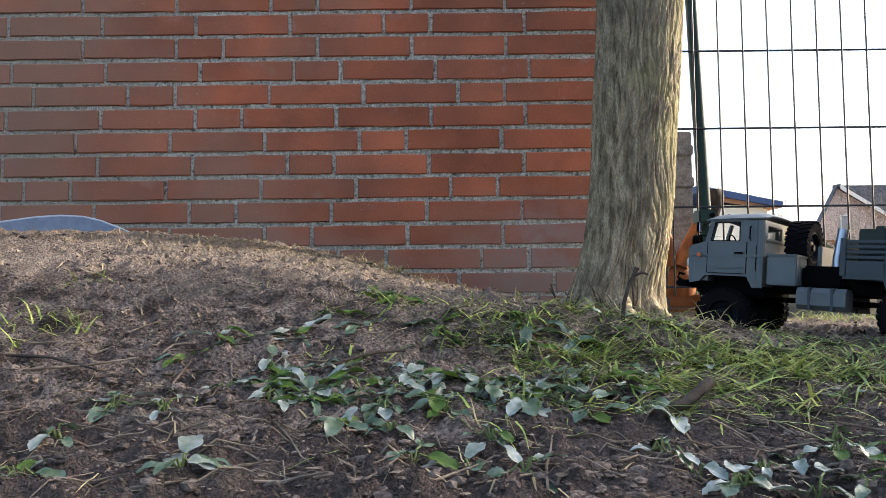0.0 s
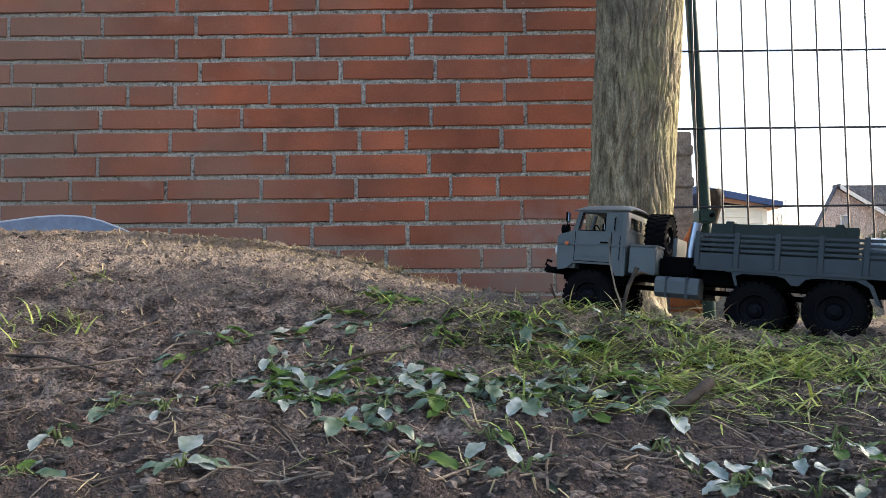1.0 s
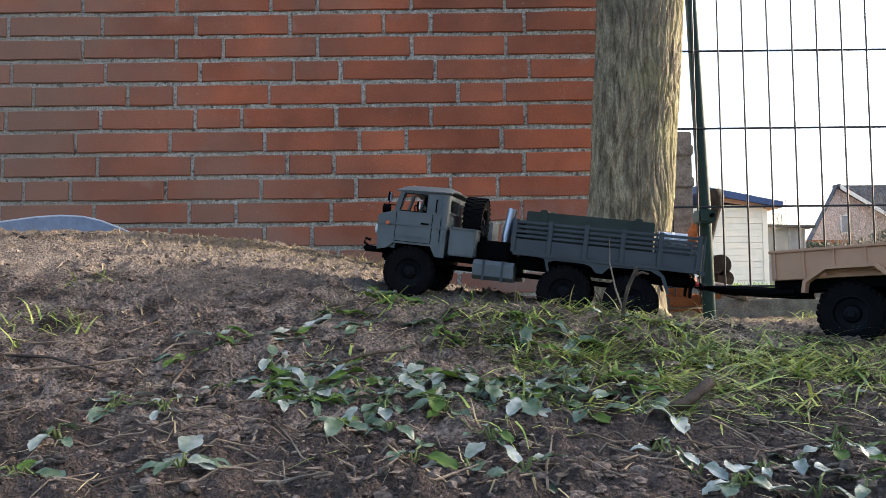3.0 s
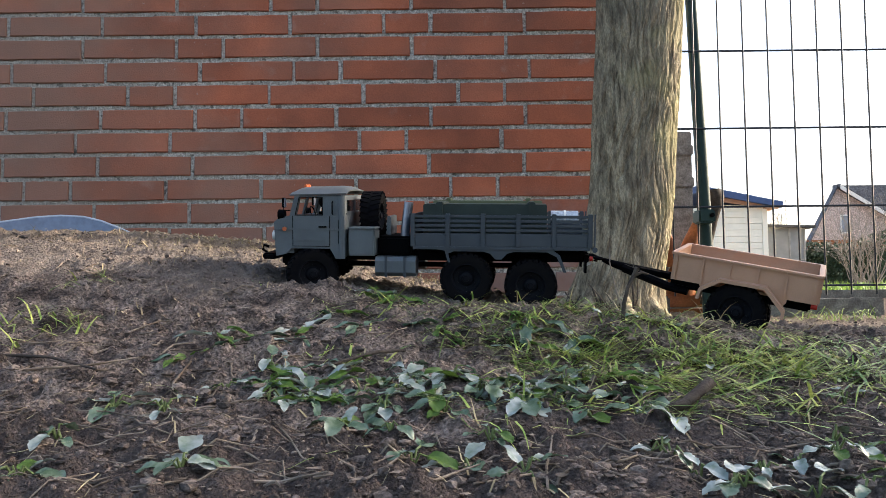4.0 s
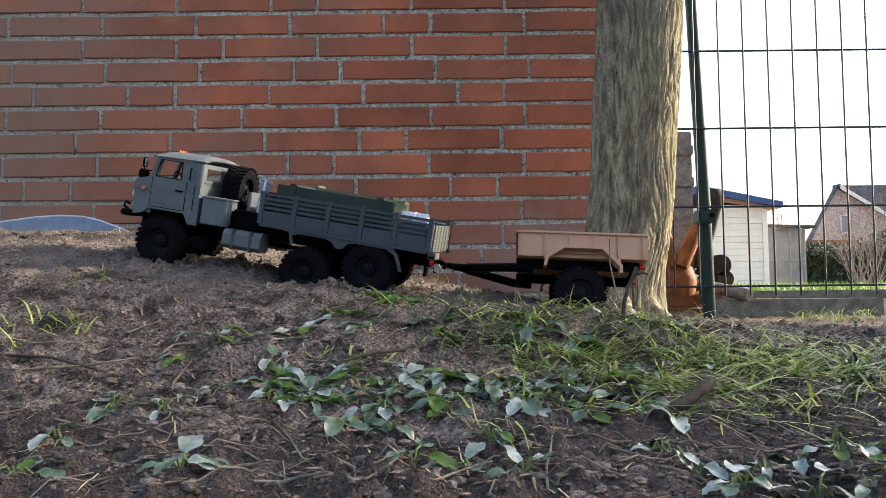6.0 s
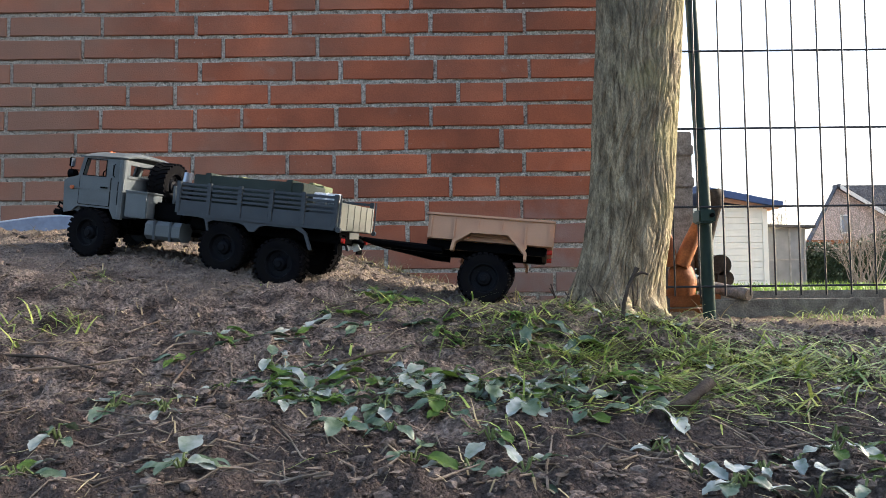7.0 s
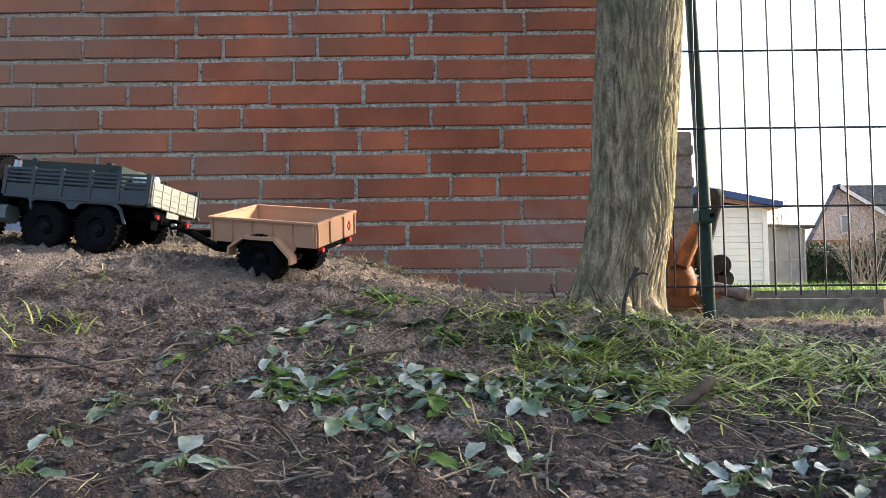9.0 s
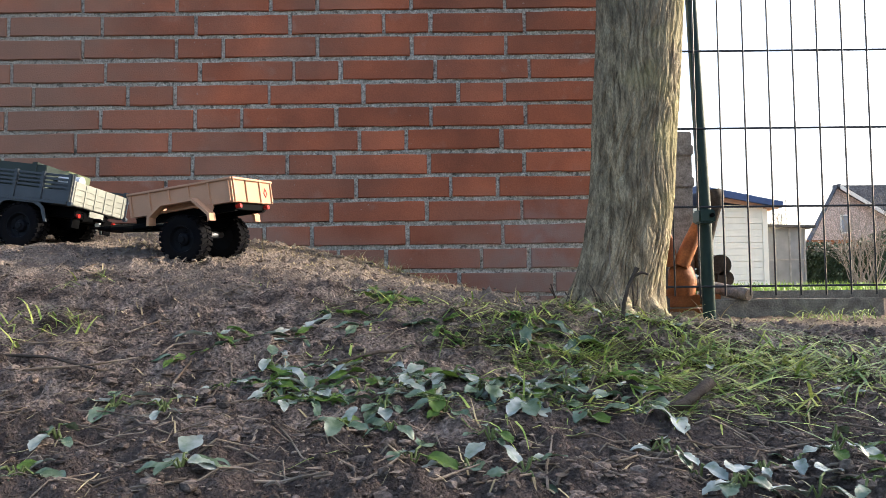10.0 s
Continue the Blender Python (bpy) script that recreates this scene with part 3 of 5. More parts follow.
def build_truck():
    t = new("toy_truck")
    tagged(t, "grey-green six-wheeled military toy truck driving over soil", "toy truck")
    # chassis
    bm = bmesh.new()
    for s in (-1, 1):
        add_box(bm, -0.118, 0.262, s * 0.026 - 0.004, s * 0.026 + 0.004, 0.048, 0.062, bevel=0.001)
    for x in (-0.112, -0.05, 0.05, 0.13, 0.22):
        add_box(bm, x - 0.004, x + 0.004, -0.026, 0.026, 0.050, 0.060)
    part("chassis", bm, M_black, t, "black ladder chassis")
    for nm, x in WHEELS:
        bm = cyl((x, -0.046, 0.034), (x, 0.046, 0.034), 0.005, seg=12)
        bmesh.ops.create_uvsphere(bm, u_segments=14, v_segments=10, radius=0.0105, matrix=Matrix.Translation((x, 0, 0.034)))
        part("axle", bm, M_black, t, smooth=40)
        for s in (-1, 1):
            wob = new("wheel")
            wob.parent = t
            wheel_parts(wob, s)
            truck_wheels.append((wob, x, s * 0.0585, nm))
    part("drive_shaft", cyl((0.24, 0, 0.040), (-0.04, 0, 0.040), 0.0035, seg=10), M_black, t, smooth=40)
    # bumper
    part("bumper", box(0.300, 0.318, -0.062, 0.062, 0.050, 0.0585, bevel=0.002), M_black, t, "black front bumper with hooks")
    for s in (-1, 1):
        part("tow_hook", tube([(0.316, s * 0.045, 0.058), (0.323, s * 0.045, 0.062), (0.321, s * 0.045, 0.068), (0.314, s * 0.045, 0.066)], 0.0018, 6), M_black, t)
    # cab: side panels with the window cut out, nose, back and roof
    zb, zw, zt = 0.091, 0.1085, 0.136
    for s in (-1, 1):
        y0, y1 = s * 0.0615, s * 0.0655
        lower = [(0.298, 0.060), (0.300, 0.100), (0.2935, 0.1045), (0.277, zw), (0.204, zw), (0.204, 0.052), (0.216, 0.052), (0.2235, 0.0655), (0.276, 0.0655), (0.284, 0.058), (0.297, 0.055)]
        side = part("side_panel", prism(lower, 1, y0, y1), M_truck, t)
        part("door", prism([(0.2735, 0.0690), (0.2735, zw + 0.0005), (0.2245, zw + 0.0005), (0.2245, 0.0690)], 1, y1, y1 + s * 0.0010), M_truck, t, "cab door with ribbed skin")
        for x0, x1, z0, z1 in ((0.2738, 0.2746, 0.069, zw), (0.2236, 0.2244, 0.069, zw), (0.2244, 0.2738, 0.0682, 0.0690), (0.2118, 0.2126, 0.072, 0.104)):
            part("door_seam", box(x0, x1, y1, y1 + s * 0.0006, z0, z1), M_black, t)
        part("door_rib", box(0.2275, 0.2705, y1 + s * 0.001, y1 + s * 0.0018, 0.0745, 0.0765, bevel=0.0004), M_truck, t)
        part("cab_corner", cyl((0.2085, s * 0.0612, 0.0545), (0.2085, s * 0.0612, zt), 0.0052, seg=20), M_truck, t, smooth=50)
        part("waist_rib", box(0.2040, 0.2985, y1, y1 + s * 0.0016, zb - 0.0012, zb + 0.0012, bevel=0.0005), M_truck, t)
        part("door_handle", box(0.2275, 0.2385, y1 + s * 0.001, y1 + s * 0.004, 0.0935, 0.0955, bevel=0.0005), M_black, t)
        outer = [(0.279, zw), (0.2715, zt), (0.204, zt), (0.204, zw)]
        inner = [(0.2705, zw + 0.002), (0.2650, zt - 0.003), (0.2345, zt - 0.003), (0.2345, zw + 0.002)]
        ring = window_frame(outer, inner, 1, s * 0.0575, s * 0.0640)
        part("window_frame", ring, M_truck, t)
        part("window_trim", window_frame([(p[0] + d[0], p[1] + d[1]) for p, d in zip(inner, ((.001, -.001), (.001, .001), (-.001, .001), (-.001, -.001)))], inner, 1, s * 0.0640, s * 0.0648), M_black, t)
        part("grab_rail", tube([(0.2200, s * 0.0645, 0.128), (0.2200, s * 0.0675, 0.127), (0.2200, s * 0.0675, 0.112), (0.2200, s * 0.0645, 0.111)], 0.0009, 6), M_black, t)
        part("indicator", cyl((0.2850, s * 0.0655, 0.0915), (0.2850, s * 0.0685, 0.0915), 0.0028, seg=12), M_orange, t, "orange side indicator lamp")
        part("mirror_arm", tube([(0.278, s * 0.0640, 0.116), (0.2845, s * 0.0720, 0.116), (0.2845, s * 0.0725, 0.128)], 0.0009, 6), M_black, t)
        part("mirror", box(0.2825, 0.2855, s * 0.068, s * 0.077, 0.1195, 0.1330, bevel=0.001), M_black, t, "black wing mirror")
        part("mirror_glass", box(0.2816, 0.2824, s * 0.069, s * 0.076, 0.1205, 0.1320), M_steel, t, "bright mirror glass")
        bm = cyl((0.286, s * 0.0610, 0.1105), (0.2945, s * 0.0610, 0.1105), 0.0062, 0.0068, seg=16)
        add_cyl(bm, (0.2885, s * 0.0610, 0.100), (0.2885, s * 0.0610, 0.1065), 0.0012, seg=6)
        part("horn_lamp", bm, M_black, t, "round black fender lamp", smooth=40)
    nose = [(0.298, 0.0585), (0.3015, 0.100), (0.295, 0.1055), (0.280, zw + 0.0005), (0.274, zw), (0.274, 0.0585)]
    part("nose", prism(nose, 1, -0.0614, 0.0614), M_truck, t, smooth=30)
    for i in range(7):
        part("grille_bar", box(0.2995, 0.3035, -0.045, 0.045, 0.064 + 0.005 * i, 0.0665 + 0.005 * i, bevel=0.0006), M_truck_dark, t)
    for s in (-1, 1):
        part("headlight", cyl((0.300, s * 0.052, 0.082), (0.305, s * 0.052, 0.082), 0.0065, seg=18), M_white, t, "round headlight", smooth=40)
    # windscreen posts and back wall with two windows
    for y in (-0.058, 0.0, 0.058):
        part("windscreen_post", prism([(0.2800, zw), (0.2770, zw), (0.2695, zt), (0.2725, zt)], 1, y - 0.0035, y + 0.0035), M_truck, t)
    part("back_panel", box(0.2035, 0.2075, -0.0614, 0.0614, 0.054, 0.1145, bevel=0.0008), M_truck, t)
    part("back_rib", box(0.2020, 0.2036, -0.058, 0.058, zb - 0.0012, zb + 0.0012, bevel=0.0004), M_truck, t)
    part("back_rib", box(0.2022, 0.2036, -0.056, 0.056, 0.0735, 0.0755, bevel=0.0004), M_truck, t)
    part("back_rib", box(0.2020, 0.2036, -0.058, 0.058, 0.1105, 0.1125, bevel=0.0004), M_truck, t)
    for y0, y1 in ((-0.0614, -0.0525), (-0.0035, 0.0035), (0.0525, 0.0614)):
        part("back_post", box(0.2036, 0.2072, y0, y1, 0.1145, zt - 0.006), M_truck, t)
    part("back_header", box(0.2036, 0.2072, -0.0614, 0.0614, zt - 0.006, zt), M_truck, t)
    for y in (-0.028, 0.028):
        part("back_window", box(0.2050, 0.2056, y - 0.0245, y + 0.0245, 0.1145, zt - 0.006), M_glass, t, "clear rear cab window")
    # roof: a crowned, ribbed shell
    bm = bmesh.new()
    nx, ny = 21, 17
    grid = []
    for i in range(nx):
        u = i / (nx - 1)
        row = []
        for j in range(ny):
            w = 2 * j / (ny - 1) - 1
            x = 0.2790 - 0.0775 * u
            crown = (1 - abs(w) ** 3.2) * (1 - abs(2 * u - 1) ** 6 * 0.6) * 0.0100
            rib = 0.0007 * (0.5 + 0.5 * math.cos(2 * math.pi * u * 8)) * (1 if abs(w) < 0.8 else 0)
            row.append(bm.verts.new((x, w * 0.0668 * (1 - 0.05 * abs(2 * u - 1) ** 6), zt + 0.0012 + crown + rib + 0.002 * u)))
        grid.append(row)
    for i in range(nx - 1):
        for j in range(ny - 1):
            bm.faces.new((grid[i][j], grid[i + 1][j], grid[i + 1][j + 1], grid[i][j + 1]))
    bmesh.ops.recalc_face_normals(bm, faces=bm.faces)
    bmesh.ops.solidify(bm, geom=bm.faces[:], thickness=0.002)
    part("roof", bm, M_truck, t, "ribbed grey cab roof", smooth=40)
    for i in range(3):
        part("roof_lamp", box(0.2705, 0.2745, -0.012 + 0.008 * i, -0.006 + 0.008 * i, zt + 0.0095, zt + 0.0148, bevel=0.0008), M_orange, t, "orange roof marker lamp")
    # inside: seat, wheel, doll driver
    part("seat", box(0.215, 0.240, -0.052, 0.052, 0.075, 0.106, bevel=0.004), M_black, t)
    part("dashboard", box(0.262, 0.276, -0.058, 0.058, 0.080, 0.108, bevel=0.003), M_black, t)
    bm = bmesh.new()
    add_box(bm, 0.232, 0.246, 0.018, 0.042, 0.096, 0.119, bevel=0.005)
    bmesh.ops.create_uvsphere(bm, u_segments=14, v_segments=10, radius=0.0078, matrix=Matrix.Translation((0.240, 0.030, 0.1265)))
    part("doll_driver", bm, M_black, t, "small dark doll seated in the cab", smooth=50)
    bm = tube([(0.2565 + 0.005 * math.cos(a) * 0.5, 0.030 + 0.0105 * math.sin(a), 0.1125 + 0.008 * math.cos(a)) for a in [k * math.pi / 8 for k in range(17)]], 0.0009, 6)
    part("steering_wheel", bm, M_black, t, smooth=60)
    # behind the cab
    for s in (-1, 1):
        part("tool_box", box(0.1635, 0.1985, s * 0.030, s * 0.0665, 0.0565, 0.0915, bevel=0.0014), M_truck, t, "grey tool box behind the cab")
        part("tool_box_lid", box(0.1625, 0.1995, s * 0.0295, s * 0.0675, 0.0915, 0.0940, bevel=0.0009), M_truck, t)
        bm = bmesh.new()
        add_prism(bm, [(s * 0.036, 0.034), (s * 0.042, 0.0295), (s * 0.060, 0.0295), (s * 0.0665, 0.035), (s * 0.0665, 0.050), (s * 0.061, 0.0555), (s * 0.042, 0.0555), (s * 0.036, 0.051)], 0, 0.109, 0.163)
        part("fuel_tank", bm, M_truck, t, "grey fuel tank")
        part("tank_strap", box(0.122, 0.125, s * 0.036, s * 0.0672, 0.0288, 0.0562), M_truck_dark, t)
        part("tank_strap", box(0.147, 0.150, s * 0.036, s * 0.0672, 0.0288, 0.0562), M_truck_dark, t)
    part("spare_frame", box(0.150, 0.155, -0.034, 0.020, 0.062, 0.108, bevel=0.001), M_truck, t)
    part("engine_block", box(0.117, 0.163, -0.028, 0.050, 0.056, 0.082, bevel=0.003), M_black, t)
    sp = new("spare_wheel")
    sp.parent = t
    sp.matrix_basis = pose(0.178, -0.004, 0.1075, 0, 0, 90)
    wheel_parts(sp, 1)
    part("exhaust_pipe", tube([(0.127, 0.036, 0.066), (0.127, 0.036, 0.090), (0.122, 0.036, 0.1275)], 0.0062, 20), M_steel, t, "polished metal exhaust stack", smooth=40)
    # cargo bed
    X0, X1, Z0, Z1, W = -0.1165, 0.1115, 0.0713, 0.1125, 0.0735
    part("bed_floor", box(X0, X1, -W + 0.001, W - 0.001, Z0 - 0.004, Z0 + 0.002), M_truck_dark, t)
    nb = 5
    step = (X1 - X0) / nb
    for s in (-1, 1):
        for k in range(nb):
            a, b = X0 + k * step + 0.003, X0 + (k + 1) * step - 0.003
            part("lower_board", box(a, b, s * (W - 0.0035), s * (W - 0.0005), Z0, Z0 + 0.0165, bevel=0.0006), M_truck_dark, t)
            for i in range(4):
                z = Z0 + 0.0188 + 0.0060 * i
                part("slat", box(a, b, s * (W - 0.0035), s * (W - 0.0010), z, z + 0.0036, bevel=0.0005), M_truck_dark, t)
        for k in range(nb + 1):
            x = X0 + k * step
            part("stake", box(x - 0.0030, x + 0.0030, s * (W - 0.0038), s * (W + 0.0012), Z0 - 0.001, Z1 + 0.001, bevel=0.0006), M_truck_dark, t)
        part("side_sill", box(X0, X1, s * (W - 0.004), s * (W + 0.0005), Z0 - 0.0045, Z0 - 0.0003, bevel=0.0006), M_truck_dark, t)
        # skirt with two wheel arches
        g = [(0.085, Z0 - 0.004), (0.070, Z0 - 0.006), (0.0655, 0.050), (0.0625, 0.050), (0.0655, Z0 - 0.010), (0.058, Z0 - 0.0068), (0.020, Z0 - 0.0068), (0.011, 0.0620), (0.004, 0.0545),
             (-0.004, 0.0545), (-0.011, 0.0620), (-0.020, Z0 - 0.0068), (-0.062, Z0 - 0.0068), (-0.075, 0.058), (-0.0835, 0.0385), (-0.0875, 0.0385), (-0.079, 0.060), (-0.070, Z0 - 0.004)]
        part("wheel_arch", prism(g, 1, s * (W - 0.004), s * (W - 0.001)), M_truck_dark, t, "grey mudguard skirt over the rear wheels")
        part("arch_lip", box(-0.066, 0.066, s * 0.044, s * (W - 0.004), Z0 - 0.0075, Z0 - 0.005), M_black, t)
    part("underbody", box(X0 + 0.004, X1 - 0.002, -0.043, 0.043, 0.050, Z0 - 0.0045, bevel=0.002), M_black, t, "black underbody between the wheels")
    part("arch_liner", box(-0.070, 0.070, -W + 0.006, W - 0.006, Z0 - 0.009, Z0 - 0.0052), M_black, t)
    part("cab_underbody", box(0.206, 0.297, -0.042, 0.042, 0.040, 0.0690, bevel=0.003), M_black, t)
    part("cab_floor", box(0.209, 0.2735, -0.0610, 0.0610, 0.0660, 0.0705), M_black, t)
    part("headboard", box(X1 - 0.003, X1 + 0.0005, -W + 0.004, W - 0.004, Z0, Z1 + 0.0005, bevel=0.0006), M_truck_dark, t)
    gate = part("tailgate", box(X0 - 0.004, X0 - 0.001, -W + 0.002, W - 0.002, Z0 - 0.003, Z1 - 0.008, bevel=0.0008), M_gate, t, "pale khaki tailgate with strips")
    for k in range(6):
        y = -W + 0.010 + k * (2 * W - 0.02) / 5
        part("gate_strip", box(X0 - 0.0052, X0 - 0.004, y - 0.0012, y + 0.0012, Z0 - 0.002, Z1 - 0.009), M_gate, gate)
    for z in (Z0 + 0.004, Z0 + 0.013, Z0 + 0.022):
        part("gate_strip", box(X0 - 0.0050, X0 - 0.0040, -W + 0.003, W - 0.003, z, z + 0.0009), M_gate, gate)
    for s in (-1, 1):
        part("gate_latch", tube([(X0 - 0.006, s * (W - 0.001), Z1 + 0.001), (X0 - 0.006, s * (W - 0.001), Z0 - 0.002)], 0.0012, 6), M_truck_dark, t)
        part("hinge", cyl((X0 - 0.006, s * (W - 0.004), Z0 - 0.003), (X0 - 0.006, s * (W + 0.002), Z0 - 0.003), 0.0035, seg=12), M_truck_dark, t)
        part("tail_lamp", cyl((X0 - 0.002, s * 0.046, 0.0545), (X0 - 0.006, s * 0.046, 0.0545), 0.0033, seg=14), M_red, t, "round red tail lamp", smooth=40)
        part("mud_plate", box(-0.115, -0.112, s * 0.032, s * 0.050, 0.036, 0.060), M_black, t)
    part("rear_beam", box(X0 - 0.001, X0 + 0.004, -0.050, 0.050, 0.050, 0.060, bevel=0.001), M_black, t)
    part("number_plate", box(X0 - 0.003, X0 - 0.0015, -0.018, 0.018, 0.0575, 0.0665), M_gate, t, "pale blank plate")
    part("tow_hitch", tube([(X0, 0, 0.055), (X0 - 0.010, 0, 0.055), (X0 - 0.016, 0, 0.053), (X0 - 0.014, 0, 0.047)], 0.0032, 8), M_black, t, smooth=50)
    part("hitch_plate", prism([(X0 + 0.002, 0.052), (X0 - 0.006, 0.052), (X0 - 0.012, 0.044), (X0 - 0.002, 0.040)], 1, -0.009, -0.005), M_white, t)
    # load
    crate = part("crate", box(-0.062, 0.100, -0.020, 0.058, Z0 + 0.003, 0.1255, bevel=0.001), M_crate, t, "dark green wooden ammunition crate")
    for x in (0.078, -0.042):
        part("crate_batten", box(x - 0.005, x + 0.005, -0.0215, 0.0595, Z0 + 0.004, 0.1285, bevel=0.0012), M_crate, crate)
    top = part("crate", box(-0.058, 0.096, -0.058, -0.023, Z0 + 0.003, 0.1290, bevel=0.001), M_olive, t, "olive wooden crate")
    for x in (0.074, -0.038):
        part("crate_batten", box(x - 0.004, x + 0.004, -0.0590, -0.0220, 0.129, 0.1325, bevel=0.0012), M_olive, top)
    part("bottle", cyl((-0.068, 0.028, 0.1085), (-0.104, 0.028, 0.1085), 0.0085, seg=20), M_bottle, t, "clear bottle strapped in the bed", smooth=40)
    part("bottle_strap", cyl((-0.085, 0.028, 0.1085), (-0.088, 0.028, 0.1085), 0.0090, seg=20), M_white, t, smooth=40)
    part("bottle_rack", box(-0.108, -0.066, 0.012, 0.044, Z0 + 0.002, 0.1005, bevel=0.002), M_truck_dark, t)
    return t


truck = build_truck()


# ---- trailer ----
trailer_wheels = []


def build_trailer():
    t = new("toy_trailer")
    tagged(t, "sand-coloured single-axle toy trailer towed by the truck", "toy trailer")
    X0, X1, Z0, Z1, W = -0.084, 0.0805, 0.0695, 0.1025, 0.058
    part("tub_floor", box(X0 + 0.003, X1 - 0.003, -W + 0.003, W - 0.003, Z0, Z0 + 0.003), M_tan, t)
    for s in (-1, 1):
        g = [(X1, Z0), (X1, Z1), (X0, Z1), (X0, Z0), (-0.052, Z0), (-0.052, Z0 - 0.004), (-0.046, Z0 - 0.012), (-0.028, Z0 + 0.010), (0.022, Z0 + 0.010), (0.042, Z0 - 0.006), (0.047, Z0)]
        part("side_wall", prism(g, 1, s * (W - 0.003), s * W), M_tan, t)
        lip = [(0.047, Z0 - 0.016), (0.043, Z0 - 0.016), (0.041, Z0 - 0.005), (0.021, Z0 + 0.0085), (-0.027, Z0 + 0.0085), (-0.049, Z0 - 0.014), (-0.049, Z0 - 0.022), (-0.0525, Z0 - 0.022), (-0.0525, Z0 - 0.012), (-0.029, Z0 + 0.0125), (0.0225, Z0 + 0.0125), (0.0445, Z0 - 0.003)]
        part("mudguard", prism(lip, 1, s * (W - 0.002), s * (W + 0.014)), M_tan, t, "angular sand-coloured mudguard")
        for k in range(6):
            x = X0 + 0.004 + k * (X1 - X0 - 0.008) / 5
            z0 = Z0 + (0.012 if -0.03 < x < 0.03 else 0.001)
            part("side_rib", box(x - 0.0012, x + 0.0012, s * (W - 0.0005), s * (W + 0.0025), z0, Z1 - 0.002, bevel=0.0004), M_tan, t)
        part("inner_arch", box(-0.032, 0.028, s * 0.034, s * (W - 0.0032), Z0 + 0.003, Z0 + 0.0135, bevel=0.003), M_tan, t)
        part("top_rail", box(X0 - 0.001, X1 + 0.001, s * (W - 0.004), s * (W + 0.003), Z1 - 0.002, Z1 + 0.0012, bevel=0.0006), M_tan, t)
        part("tail_lamp", cyl((X0 + 0.006, s * 0.040, Z0 - 0.0055), (X0 - 0.001, s * 0.040, Z0 - 0.0050), 0.0034, seg=14), M_red, t, "round red tail lamp", smooth=40)
        wob = new("wheel")
        wob.parent = t
        wheel_parts(wob, s)
        trailer_wheels.append((wob, 0.0, s * 0.0525, "trailer"))
    part("front_wall", box(X1 - 0.003, X1, -W + 0.0031, W - 0.0031, Z0, Z1, bevel=0.0005), M_tan, t)
    gate = part("tailgate", box(X0, X0 + 0.003, -W + 0.0031, W - 0.0031, Z0, Z1, bevel=0.0005), M_tan, t)
    for y in (-0.054, -0.02, 0.02, 0.054):
        part("gate_rib", box(X0 - 0.0022, X0, y - 0.0014, y + 0.0014, Z0 + 0.001, Z1 - 0.002, bevel=0.0004), M_tan, gate)
    part("front_rail", box(X1 - 0.003, X1 + 0.003, -W, W, Z1 - 0.002, Z1 + 0.0012, bevel=0.0006), M_tan, t)
    part("rear_rail", box(X0 - 0.003, X0 + 0.003, -W, W, Z1 - 0.002, Z1 + 0.0012, bevel=0.0006), M_tan, t)
    # red diamond outline on the tailgate
    dm = [(-0.037, 0.085 + 0.0075), (-0.037 + 0.0055, 0.085), (-0.037, 0.085 - 0.0075), (-0.037 - 0.0055, 0.085)]
    di = [(-0.037, 0.085 + 0.0050), (-0.037 + 0.0035, 0.085), (-0.037, 0.085 - 0.0050), (-0.037 - 0.0035, 0.085)]
    part("diamond_mark", window_frame(dm, di, 0, X0 - 0.0008, X0 - 0.0001), M_red, t, "red outlined diamond mark")
    bm = bmesh.new()
    for s in (-1, 1):
        tube([(0.060, s * 0.044, 0.056), (0.085, s * 0.042, 0.057), (0.150, s * 0.006, 0.064)], 0.0058, 8, bm)
        add_box(bm, X0 + 0.008, 0.082, s * 0.040 - 0.004, s * 0.040 + 0.004, 0.058, Z0)
    add_box(bm, X0 + 0.006, X0 + 0.012, -0.044, 0.044, 0.060, Z0 - 0.001)
    part("drawbar", bm, M_black, t, "black A-frame drawbar")
    part("drawbar_tip", tube([(0.140, 0, 0.063), (0.165, 0, 0.066), (0.182, 0, 0.069)], [0.007, 0.005, 0.003], 10), M_black, t, smooth=50)
    part("tow_eye", tube([(0.188 + 0.006 * math.cos(k * math.pi / 8), 0.006 * math.sin(k * math.pi / 8), 0.070) for k in range(17)], 0.0017, 6), M_black, t, smooth=60)
    bm = cyl((0, -0.044, 0.034), (0, 0.044, 0.034), 0.005, seg=12)
    bmesh.ops.create_uvsphere(bm, u_segments=14, v_segments=10, radius=0.0095, matrix=Matrix.Translation((0, 0, 0.034)))
    part("axle", bm, M_steel2, t, "dull metal axle with round housing", smooth=40)
    for s in (-1, 1):
        part("leaf_spring", tube([(0.035, s * 0.034, 0.052), (0.018, s * 0.034, 0.042), (0, s * 0.034, 0.040), (-0.018, s * 0.034, 0.042), (-0.035, s * 0.034, 0.052)], 0.0025, 6), M_black, t)
    return t


trailer = build_trailer()


# ---- unseen stepped slab, added to keep the sun off the near ground ----
shade_wall = obj("sun_blocker", prism([(-0.60, -0.1), (2.30, -0.1), (2.30, 2.80), (2.22, 2.80), (2.22, 3.20), (-0.60, 3.20)], 0, 5.0, 5.15), M_concrete)
tagged(shade_wall, "unseen stepped grey slab added to block the sun from the bank", "wall", kind="structure")


# ---- plants ----
def land_point(x, y, up=0.0):
    return Vector((x, y, land(x, y) + up))


